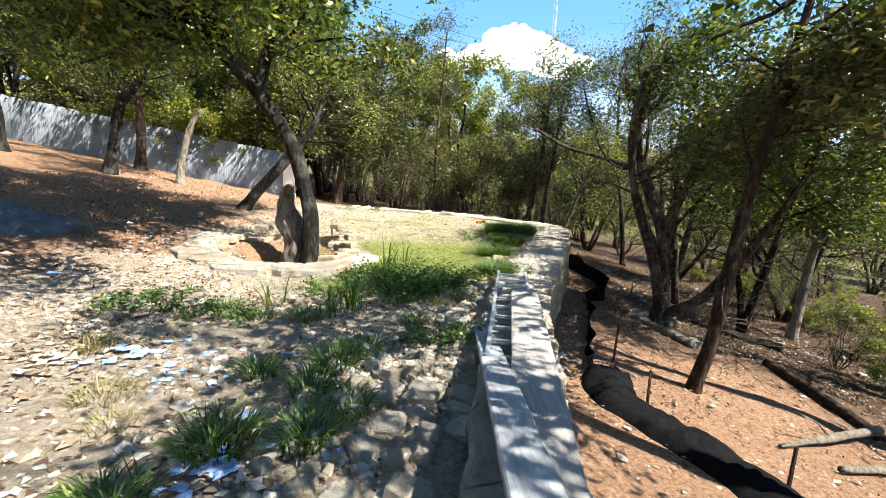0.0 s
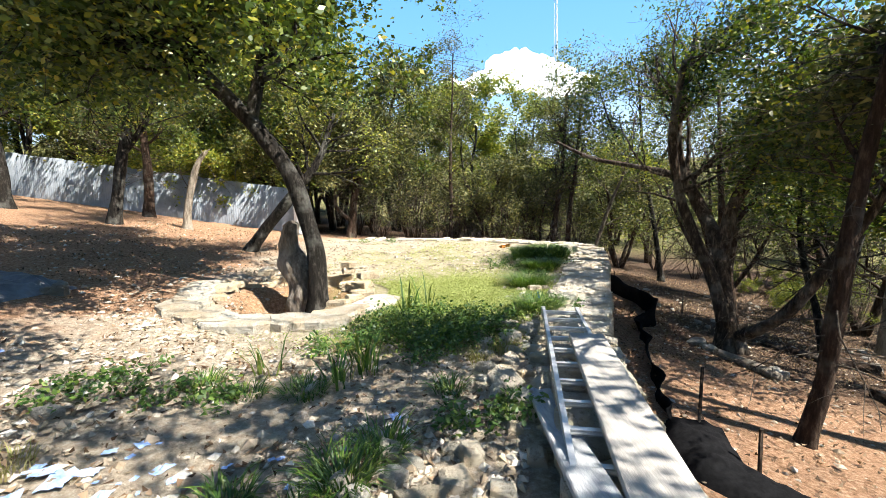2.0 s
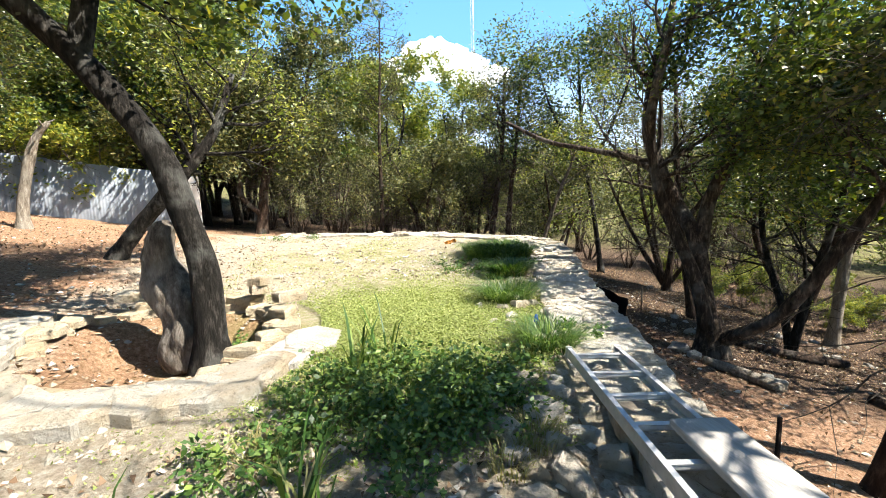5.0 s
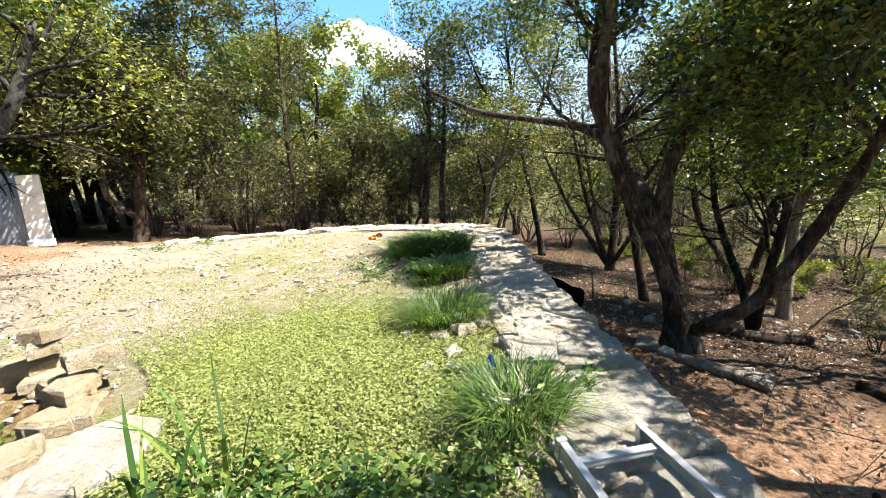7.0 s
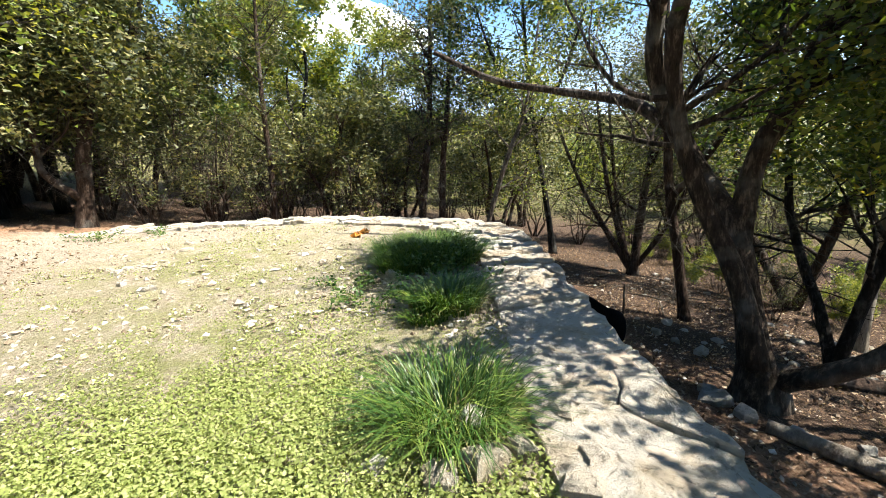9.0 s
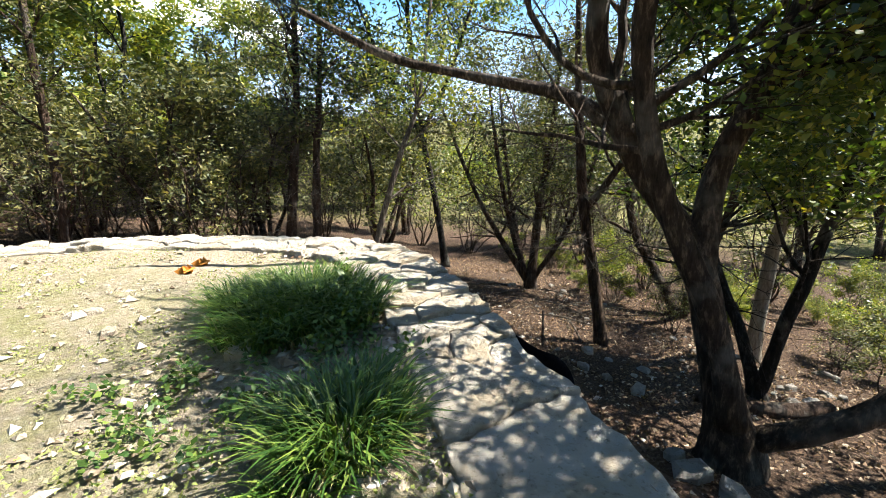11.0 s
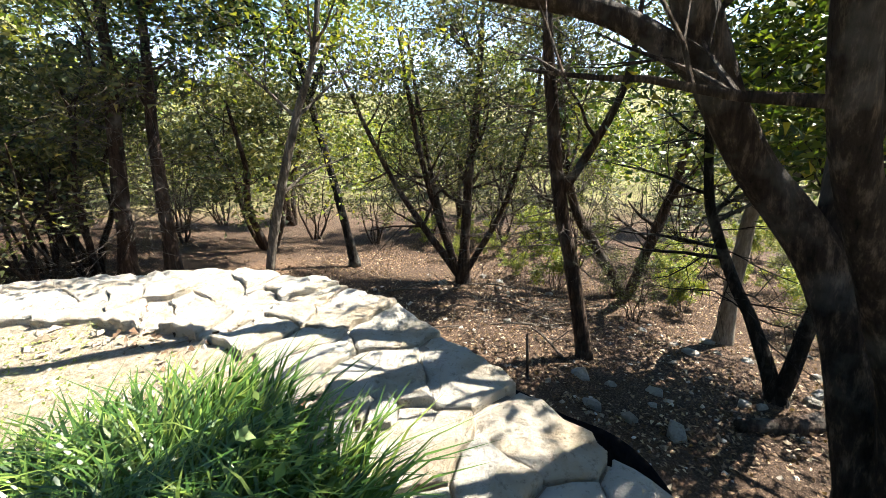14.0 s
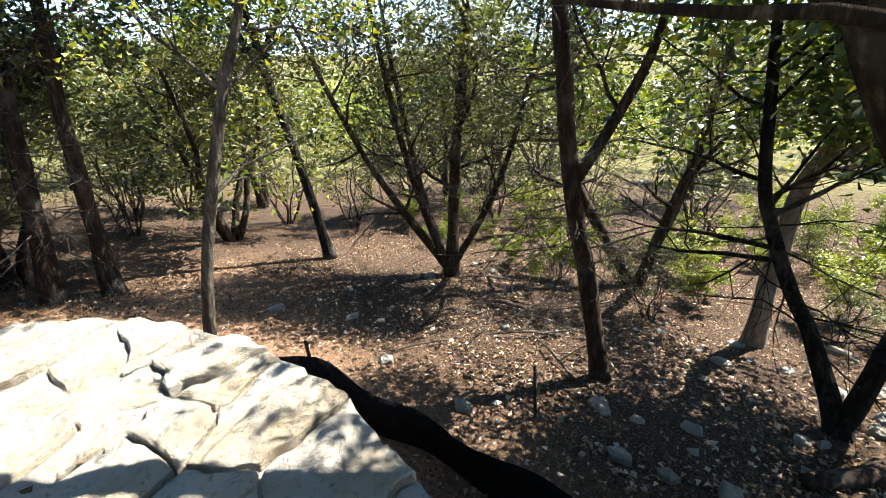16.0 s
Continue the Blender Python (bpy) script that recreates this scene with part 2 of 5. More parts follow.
def thing(name, at, label, category, group="", kind="", turn=0.0):
    ob = new(name)
    ob.empty_display_size = 0.1
    ob.matrix_basis = Matrix.Translation(at) @ Matrix.Rotation(turn, 4, "Z")
    return tagged(ob, label, category, group, kind)


def spline(points, per=8):
    """A smooth line through a few points (Catmull-Rom); rows of any width."""
    p = [np.array(q, float) for q in points]
    p = [2 * p[0] - p[1], *p, 2 * p[-1] - p[-2]]
    out = []
    for i in range(1, len(p) - 2):
        for k in range(per):
            t = k / per
            a, b, c, d = p[i - 1:i + 3]
            out.append(0.5 * (2 * b + (c - a) * t + (2 * a - 5 * b + 4 * c - d) * t * t + (3 * b - a - 3 * c + d) * t ** 3))
    out.append(p[-2])
    return np.array(out)


def smooth(a, b, x):
    t = np.clip((x - a) / (b - a), 0, 1)
    return t * t * (3 - 2 * t)


# ---------- the plan: the wall's outer top edge and the ground ----------
OUTER = spline([(0.35, -3.5), (0.50, -0.5), (0.66, 1.5), (0.88, 2.72), (1.12, 3.96), (1.38, 5.06), (1.66, 5.80), (2.25, 7.50), (2.68, 8.74),
                (3.05, 9.75), (3.33, 10.70), (3.46, 11.45), (3.38, 12.25), (2.92, 13.25), (2.15, 14.05), (0.90, 14.95), (-0.9, 15.75), (-2.6, 16.05), (-4.2, 16.1)], 10)
steps_out = np.hypot(*np.diff(OUTER, axis=0).T)
ARC = np.concatenate([[0], np.cumsum(steps_out)])
WALL_W = 0.74


def wall_at(s):
    """Point on the outer edge at arc length s and the normal that points outwards."""
    p = np.array([np.interp(s, ARC, OUTER[:, 0]), np.interp(s, ARC, OUTER[:, 1])])
    q = np.array([np.interp(s + 0.05, ARC, OUTER[:, 0]), np.interp(s + 0.05, ARC, OUTER[:, 1])])
    o = np.array([np.interp(s - 0.05, ARC, OUTER[:, 0]), np.interp(s - 0.05, ARC, OUTER[:, 1])])
    d = (q - o) / max(np.hypot(*(q - o)), 1e-6)
    return p, np.array([d[1], -d[0]])


def wall_top(y):
    return 0.08 + 0.17 * smooth(8.0, 12.0, y)


def wall_width(s):
    return WALL_W - 0.24 * (1 - smooth(8.3, 9.9, s)) + 0.22 * np.exp(-((s - 16.5) / 2.2) ** 2)


def lower_z(x, y):
    z = -0.62 - 0.16 * x + 0.03 * (y - 9)
    flat = -0.62 - 0.16 * 9 - 0.05 * (x - 9) + 0.03 * (y - 9)
    z = np.where(x > 9, np.maximum(flat, -6.0 + 0 * x), z)
    z = np.where(x < -6, -0.62 + 0.96 + 0.15 * (-6 - x) * 1.0 + 0.03 * (y - 9), z)
    return np.clip(z, -7, 5)


def upper_z(x, y):
    terrace = -0.09 + 0.10 * smooth(3.5, 7.5, y) + 0.14 * smooth(8, 12.5, y)
    hill = -0.40 - 0.15 * x
    k = 0.12
    h = np.clip(0.5 + 0.5 * (hill - terrace) / k, 0, 1)
    return np.minimum(terrace * (1 - h) + hill * h + k * h * (1 - h), 5.0)


def side_of_wall(x, y):
    """Signed distance to the outer edge: negative on the terrace side."""
    x, y = np.asarray(x, float), np.asarray(y, float)
    best = np.full(x.shape, 1e9)
    sign = np.ones(x.shape)
    for i in range(0, len(OUTER) - 1):
        a, b = OUTER[i], OUTER[i + 1]
        d = b - a
        t = np.clip(((x - a[0]) * d[0] + (y - a[1]) * d[1]) / (d @ d), 0, 1)
        ex, ey = x - a[0] - t * d[0], y - a[1] - t * d[1]
        q = ex * ex + ey * ey
        s = np.sign(ex * d[1] - ey * d[0])
        hit = q < best
        best = np.where(hit, q, best)
        sign = np.where(hit, s, sign)
    return np.sqrt(best) * np.where(sign == 0, 1, sign)


WELL = (-2.40, 6.80)


def ground_z(x, y):
    x, y = np.asarray(x, float), np.asarray(y, float)
    d = side_of_wall(x, y)
    far = smooth(14, 40, np.hypot(x, y - 8))
    up, low = upper_z(x, y), lower_z(x, y)
    fill = wall_top(y) - 0.045
    up = up + np.maximum(fill - up, 0) * smooth(-1.5, -0.8, d) * smooth(4.2, 5.6, y) * smooth(0.5, 0.0, d)
    f = smooth(-0.50, -0.22, d)
    west = smooth(-3.2, -6.5, x)
    z = up * (1 - f) + low * f
    z = z * (1 - west) + west * (up * (1 - far) + np.maximum(up, low) * far)
    z = z - 0.30 * (1 - smooth(0.45, 0.85, np.hypot((x - WELL[0]) / 1.15, y - WELL[1])))
    ridge = 26 * smooth(70, 260, np.hypot(x, y))
    return z + ridge


def ground_at(x, y):
    return float(ground_z(np.array([x]), np.array([y]))[0])


def build_ground():
    def axis(lo, hi, fine_lo, fine_hi, step):
        mid = np.arange(fine_lo, fine_hi, step)
        up = [fine_hi]
        w = step
        while up[-1] < hi:
            w *= 1.16
            up.append(up[-1] + w)
        down = [fine_lo]
        w = step
        while down[-1] > lo:
            w *= 1.16
            down.append(down[-1] - w)
        return np.concatenate([down[:0:-1], mid, up])
    xs, ys = axis(-900, 900, -7, 7, 0.12), axis(-900, 900, 0, 16, 0.12)
    X, Y = np.meshgrid(xs, ys)
    Z = ground_z(X, Y)
    near = 1 - smooth(14, 22, np.hypot(X, Y - 8))
    rel = np.zeros_like(Z)
    for i in range(Z.shape[0]):
        for j in range(Z.shape[1]):
            if near[i, j] > 0:
                rel[i, j] = 0.035 * noise.noise((X[i, j] * 0.9, Y[i, j] * 0.9, 0)) + 0.022 * noise.noise((X[i, j] * 3.1, Y[i, j] * 3.1, 4)) + 0.012 * noise.noise((X[i, j] * 7, Y[i, j] * 7, 9))
    Z = Z + rel * near
    d = side_of_wall(X, Y)
    litter = smooth(-0.3, 0.3, d) * smooth(1.6, 4.5, X - 0.25 * (Y - 6) - 3.2 * (1 - smooth(5.5, 8.5, Y)))
    litter = np.maximum(litter, smooth(16.2, 18, Y))
    inside = 1 - smooth(-0.4, 0.0, d)
    pale = inside * (1 - smooth(-2.6, -5.5, X + 0.25 * (Y - 7)) * smooth(3.0, 6.0, Y)) * (1 - 0.55 * smooth(-2.8, -6, X))
    pale = np.where(Y > 16.0, 0, pale) * smooth(0.75, 1.05, np.hypot((X + 2.4) / 1.15, (Y - 6.85) / 1.35))
    green = inside * np.exp(-((X + 0.1) / 1.9) ** 2 - ((Y - 7.2) / 1.9) ** 2) * 1.2 + inside * 0.75 * np.exp(-((X + 0.6) / 2.2) ** 2 - ((Y - 11.6) / 2.6) ** 2)
    green = np.maximum(green, 0.7 * smooth(17, 26, np.hypot(X, Y - 8)))
    me = bpy.data.meshes.new("ground")
    ny, nx = X.shape
    idx = np.arange(nx * ny).reshape(ny, nx)
    quads = np.stack([idx[:-1, :-1], idx[:-1, 1:], idx[1:, 1:], idx[1:, :-1]], -1).reshape(-1, 4)
    me.from_pydata(np.stack([X, Y, Z], -1).reshape(-1, 3).tolist(), [], quads.tolist())
    me.shade_smooth()
    for name, val in (("litter", litter), ("pale", pale), ("green", np.clip(green, 0, 1))):
        a = me.attributes.new(name, "FLOAT", "POINT")
        a.data.foreach_set("value", val.ravel().astype(np.float32))
    ob = part("ground", me, SOIL)
    tagged(ob, "sloping reddish soil with pale gravel, leaf litter and sparse grass", "ground", "", "structure")


build_ground()


# ---------- stones ----------
def clip_cell(poly, a, b):
    """Keep the part of poly that is nearer to a than to b."""
    mid, d = (a + b) / 2, b - a
    out = []
    for i in range(len(poly)):
        p, q = poly[i], poly[(i + 1) % len(poly)]
        fp, fq = (p - mid) @ d, (q - mid) @ d
        if fp <= 0:
            out.append(p)
        if (fp < 0) != (fq < 0):
            out.append(p + (q - p) * (fp / (fp - fq)))
    return out


def slab(rng, outline, top, bottom, lift, domed=0.012):
    """A rough stone slab over an outline of 2D points: underside, side, worn edge and a slightly uneven top. Centre is the origin."""
    c = sum(outline) / len(outline)
    n = len(outline)
    v = []
    for p in outline:
        v.append((p[0] - c[0], p[1] - c[1], bottom))
    for p in outline:
        v.append((p[0] - c[0], p[1] - c[1], top - rng.uniform(0.012, 0.028)))
    tilt = (rng.uniform(-lift, lift), rng.uniform(-lift, lift))
    for p in outline:
        q = c + (p - c) * (1 - min(0.3, rng.uniform(0.016, 0.034) / max(np.hypot(*(p - c)), 0.03)))
        e = q - c
        v.append((e[0], e[1], top + e @ np.array(tilt) + rng.uniform(-0.004, 0.004)))
    for p in outline:
        e = (p - c) * rng.uniform(0.45, 0.65)
        v.append((e[0], e[1], top + e @ np.array(tilt) + rng.uniform(-1, 1) * domed))
    f = [tuple(range(n))[::-1]]
    for r in range(3):
        for i in range(n):
            j = (i + 1) % n
            f.append((r * n + i, r * n + j, (r + 1) * n + j, (r + 1) * n + i))
    f.append(tuple(3 * n + i for i in range(n)))
    g = Geo()
    g.add(v, f)
    return g, c


def cap_slab(rng, poly, depth, lift):
    """A quarried cap stone: ragged outline, worn edge and an uneven, pitted top."""
    c = sum(poly) / len(poly)
    out = []
    for p in poly:
        e = c - p
        by = 0.003 + 0.014 * abs(noise.noise((p[0] * 6, p[1] * 6, 2))) + rng.uniform(0, 0.004)
        out.append(p + e * min(0.4, by / max(np.hypot(*e), 1e-4)))
    n = len(out)
    tilt = np.array((rng.uniform(-lift, lift), rng.uniform(-lift, lift)))

    def top(q):
        e = q - c
        ledge = math.floor(2.6 * noise.noise((q[0] * 2.4, q[1] * 2.4, 15)) + 0.5)
        return e @ tilt + 0.012 * ledge + 0.022 * noise.noise((q[0] * 4.5, q[1] * 4.5, 5)) + 0.016 * noise.noise((q[0] * 13, q[1] * 13, 7))
    v = [(*(q - c), -depth) for q in out]
    v += [(*(q - c), top(q) - rng.uniform(0.006, 0.018)) for q in out]
    for scale, off in ((0, 0.010), (0.82, 0), (0.62, 0), (0.4, 0), (0.18, 0)):
        for q in out:
            e = q - c
            m = c + e * (scale if scale else 1 - min(0.3, off / max(np.hypot(*e), 0.03)))
            v.append((*(m - c), top(m) - (0.003 if not scale else 0)))
    f = []
    for r in range(6):
        for i in range(n):
            j = (i + 1) % n
            f.append((r * n + i, r * n + j, (r + 1) * n + j, (r + 1) * n + i))
    f.append(tuple(6 * n + i for i in range(n)))
    g = Geo()
    g.add(v, f)
    return g, c


def chunk(rng, lx, ly, h):
    """A broken slab of stone with flat faces, about lx by ly by h, its middle at the origin."""
    out = []
    m = rng.choice((4, 5, 5, 6, 7))
    for k in range(m):
        a = 6.283 * k / m + rng.uniform(-0.3, 0.3)
        c, s_ = math.cos(a), math.sin(a)
        q = 1 / max(abs(c), abs(s_)) * rng.uniform(0.66, 1.0)
        out.append(np.array((c * q * lx / 2, s_ * q * ly / 2)))
    g, c = slab(rng, out, h / 2, -h / 2, 0.10, h * 0.12)
    return g.mesh("stone", False)


def build_wall():
    rng = random.Random(11)
    wall = tagged(new("retaining_wall"), "curved dry limestone retaining wall with flat cap stones", "stone wall", "", "structure")
    core = Geo()
    ss = np.arange(0.05, ARC[-1] - 0.05, 0.2)
    rows = []
    for s in ss:
        p, nrm = wall_at(s)
        w = wall_width(s)
        top = wall_top(p[1]) - 0.04
        a, b = p - nrm * 0.05, p - nrm * (w - 0.03)
        foot = p - nrm * 0.02
        base = min(ground_at(*(p + nrm * 0.05)), top - 0.05) - 0.25
        rows.append([(*foot, base), (*a, top), (*b, top), (*b, top - 0.5)])
    v = [q for r in rows for q in r]
    f = []
    for i in range(len(rows) - 1):
        for k in range(3):
            f.append((i * 4 + k, (i + 1) * 4 + k, (i + 1) * 4 + k + 1, i * 4 + k + 1))
    core.add(v, f)
    part("mortar_core", core, MORTAR, wall)
    # cap stones: irregular cells over the strip
    seeds = []
    s = 0.1
    while s < ARC[-1] - 0.2:
        w = wall_width(s)
        big = 9.6 < s < 12.2
        n = rng.choice((1, 1, 2)) if big else rng.choice((1, 2, 2)) if s < 9.6 else rng.choice((2, 2, 3))
        for k in range(n):
            seeds.append(np.array((s + rng.uniform(-0.24, 0.24), w * (k + 0.5) / n + rng.uniform(-0.10, 0.10))))
        if not big and rng.random() < 0.4:
            seeds.append(np.array((s + rng.uniform(0.05, 0.4), rng.uniform(0.15, 0.9) * w)))
        s += rng.uniform(0.65, 1.05) if big else rng.uniform(0.30, 0.52)
    for i, a in enumerate(seeds):
        w = wall_width(a[0])
        poly = [np.array(q) for q in ((a[0] - 0.8, -0.02), (a[0] + 0.8, -0.02), (a[0] + 0.8, w + 0.04), (a[0] - 0.8, w + 0.04))]
        for j, b in enumerate(seeds):
            if i != j and abs(a[0] - b[0]) < 1.8:
                poly = clip_cell(poly, a, b)
        if len(poly) < 3:
            continue
        world_pts = []
        for k, q in enumerate(poly):
            r = poly[(k + 1) % len(poly)]
            steps = max(1, int(np.hypot(*(r - q)) / 0.06))
            for t in range(steps):
                m = q + (r - q) * t / steps
                h = np.array((0.05 * noise.noise((m[0] * 2.6, m[1] * 2.6, 1)) + 0.03 * noise.noise((m[0] * 9, m[1] * 9, 4)),
                              0.05 * noise.noise((m[0] * 2.6, m[1] * 2.6, 11)) + 0.03 * noise.noise((m[0] * 9, m[1] * 9, 14))))
                m = m + h
                p, nrm = wall_at(min(max(m[0], 0.02), ARC[-1] - 0.02))
                world_pts.append(p - nrm * m[1])
        g, c = cap_slab(rng, world_pts[::-1], 0.12, 0.035)
        ob = part("cap_stone", g.mesh("cap_stone", False), STONE, wall)
        ob.location = (c[0], c[1], wall_top(c[1]) + rng.uniform(-0.025, 0.028))
    # face stones, course by course on the outer side
    z0 = 0
    for course in range(9):
        h = rng.uniform(0.13, 0.19)
        z0 += h
        s = 3.6 + rng.uniform(0, 0.3)
        while s < 16.5:
            ln = rng.uniform(0.26, 0.55)
            p, nrm = wall_at(s + ln / 2)
            zc = wall_top(p[1]) - 0.11 - z0 + h / 2
            if zc < ground_at(*(p + nrm * 0.15)) - 0.12:
                s += ln
                continue
            me = chunk(rng, ln * 1.04, 0.26, h * 0.98)
            ob = part("face_stone", me, STONE, wall)
            yaw = math.atan2(nrm[1], nrm[0]) + math.pi / 2
            q = p - nrm * rng.uniform(0.05, 0.08)
            ob.matrix_basis = Matrix.Translation((q[0], q[1], zc)) @ Matrix.Rotation(yaw + rng.uniform(-0.06, 0.06), 4, "Z")
            s += ln


# ---------- trees ----------
def leaves(name, centres, rng, length, width, spread, per, up=0.35, tri=False):
    """Separate small leaves round the given places."""
    n = len(centres) * per
    c = np.repeat(np.asarray(centres, float), per, 0) + rng.normal(0, spread, (n, 3)) * (1, 1, 0.8)
    a = rng.normal(0, 1, (n, 3))
    a[:, 2] *= 0.6
    a /= np.linalg.norm(a, axis=1, keepdims=True)
    nrm = rng.normal(0, 1, (n, 3)) + (0, 0, up * 2)
    b = np.cross(nrm, a)
    b /= np.maximum(np.linalg.norm(b, axis=1, keepdims=True), 1e-6)
    size = rng.uniform(0.65, 1.35, (n, 1))
    a, b = a * size * length / 2, b * size * width / 2
    if tri:
        return poly_mesh(name, np.stack([c - a, c + a * 0.7 + b, c + a * 0.8 - b * 0.9], 1).reshape(-1, 3), 3)
    v = np.stack([c - a, c + b - a * 0.1, c + a, c - b - a * 0.1], 1).reshape(-1, 3)
    return poly_mesh(name, v, 4)


def sprout(geo, rng, p, d, length, r, level, tips, up, wander, kids, sides):
    n = max(2, int(length / (0.2 if level > 0 else 0.32)))
    path, radii = [Vector(p)], [r]
    d = Vector(d).normalized()
    for i in range(n):
        d = (d + Vector((rng.gauss(0, wander), rng.gauss(0, wander), rng.gauss(0, wander) + up))).normalized()
        path.append(path[-1] + d * (length / n))
        radii.append(r * (1 - 0.72 * (i + 1) / n))
    geo.tube(path, radii, sides, cap=False)
    if level <= 0:
        tips.extend(path[-max(2, len(path) // 2):])
        return
    for _ in range(kids):
        k = rng.randint(max(1, n // 4), n)
        q = path[k]
        ax = (path[k] - path[k - 1]).normalized()
        side = ax.orthogonal()
        side.rotate(Matrix.Rotation(rng.uniform(0, 6.283), 3, ax))
        nd = ax * rng.uniform(0.5, 1.0) + side.normalized() * rng.uniform(0.5, 1.0)
        sprout(geo, rng, q, nd, length * rng.uniform(0.42, 0.72), max(radii[k] * 0.6, 0.004), level - 1, tips, up, wander, kids, 3)
    tips.append(path[-1])


def build_tree(name, label, limbs, bark, leaf, seed, kids=4, level=2, reach=1.5, start=0.45, number=10, up=0.05, wander=0.16,
               leaf_size=(0.06, 0.035), spread=0.16, per=6, keep=1.0, twigs=0, twig_mat=None, category="tree", sides=10, low=0.0, leaf_floor=-99.0, group="", tri=False, fits=None, top=None):
    """limbs: lines of (x, y, z, radius) in world places; the first is the trunk. low: how far dead twigs go down it."""
    rng = random.Random(seed)
    nr = np.random.default_rng(seed)
    per = int(per * (1.4 if tri else 1.5 if name in ("big_oak", "leaning_oak") else 2.2))
    base = limbs[0][0][:3]
    tree = thing(name, base, label, category, group)
    tips, branch = [], Geo()
    for i, limb in enumerate(limbs):
        line = spline([(q[0] - base[0], q[1] - base[1], q[2] - base[2], q[3]) for q in limb], 3 if tri else 6)
        g = Geo()
        pts, rad = [Vector(q[:3]) for q in line], [max(q[3], 0.006) for q in line]
        if i == 0:
            rad[0] *= 1.35
            rad[1] *= 1.15
            pts.insert(0, pts[0] - Vector((0, 0, 0.25)))
            rad.insert(0, rad[0] * 1.25)
        g.tube(pts, rad, sides, 0.22, rng)
        part("trunk" if i == 0 else "limb", g, bark, tree)
        first = int(len(pts) * (start if i == 0 else 0.25))
        for _ in range(number if i == 0 else max(3, int(number * 0.8))):
            k = rng.randint(first, len(pts) - 1)
            ax = (pts[k] - pts[k - 1]).normalized()
            side = ax.orthogonal()
            side.rotate(Matrix.Rotation(rng.uniform(0, 6.283), 3, ax))
            d = ax * rng.uniform(0.15, 0.9) + side.normalized() + Vector((0, 0, 0.15))
            end = pts[k] + d.normalized() * (reach * 0.8) + Vector(base)
            if fits is not None and (end.z < leaf_floor + 0.2 or not fits(*end) and rng.random() < 0.75):
                continue
            sprout(branch, rng, pts[k], d, reach * rng.uniform(0.6, 1.15), max(rad[k] * 0.5, 0.012), level, tips, up, wander, kids, 4)
    tagged(part("branchwork", branch, bark, tree), kind="stuff")
    if twigs:
        tw, junk = Geo(), []
        line = spline([(q[0] - base[0], q[1] - base[1], q[2] - base[2], q[3]) for q in limbs[0]], 6)
        for _ in range(twigs):
            q = line[rng.randint(int(low * len(line)), len(line) - 1)]
            a = rng.uniform(0, 6.283)
            sprout(tw, rng, q[:3], (math.cos(a), math.sin(a), rng.uniform(-0.3, 0.45)), rng.uniform(0.6, 1.5), 0.011, 1, junk, -0.02, 0.2, 5, 3)
        tagged(part("twigwork", tw, twig_mat or TWIG, tree), kind="stuff")
    if keep > 0 and tips:
        pick = [t for t in tips if rng.random() < keep and t.z + base[2] > leaf_floor and (fits is None or fits(t.x + base[0], t.y + base[1], t.z + base[2]))]
        if top:
            pick = pick + [t for t in pick if t.z + base[2] > top[0]] * (top[1] - 1)
        if pick:
            tagged(part("crown", leaves("crown", [tuple(t) for t in pick], nr, leaf_size[0], leaf_size[1], spread, per, 0.35, tri or name not in ("big_oak", "leaning_oak")), leaf, tree), kind="stuff")
    return tree


def line_up(rng, x, y, h, lean, r, wob=0.12, z=None, n=5):
    """A trunk's line from the ground up, leaning."""
    z = ground_at(x, y) if z is None else z
    return [(x + lean[0] * k / n + rng.uniform(-wob, wob) * (k > 0), y + lean[1] * k / n + rng.uniform(-wob, wob) * (k > 0), z + h * k / n, r * (1 - 0.75 * k / n)) for k in range(n + 1)]


def crown_fits(x, y, z):
    """Thins the crown towards the terrace, which lies in the sun, and over the dappled wall."""
    sx, sy = x - 0.76 * z, y + 0.34 * z
    if sx < 0.9 or sy > 14.5 or x < 3.7 and y > 8.3 and z < 3.3:
        return False
    if 1.2 < sx < 1.9 and 8.9 < sy < 10.5:
        return True
    if sy > 9.6 and z < 2.4:
        return False
    near_wall = sx < 1.2 + 0.28 * max(sy - 5.0, 0) + 0.5
    return not near_wall or (int(x * 5) + int(y * 5) + int(z * 5)) % 6 < (5 if sy < 8.4 else 1 if sy < 9.2 else 0)


def shade_fits(x, y, z):
    """Keeps the sunlit gravel, terrace edge and slope free of the shade of the added oaks."""
    sx, sy = x - 0.76 * z, y + 0.34 * z
    if sx < (-1.3 if sy < 3.0 else -2.8 if sy < 4.2 else -1.0 if sy < 5.5 else 1.7 + 0.3 * (sy - 5.5)):
        return y < -1.2
    if 0.15 < sx < 1.2 and 3.4 < sy < 5.1:
        return (int(x * 5) + int(y * 5) + int(z * 5)) % 4 == 0
    lx, ly = sx - 0.91, sy + 0.41
    return not (1.6 < lx < 6.0 and 2.2 < ly < 6.8) or (int(x * 5) + int(y * 5) + int(z * 5)) % 4 == 0


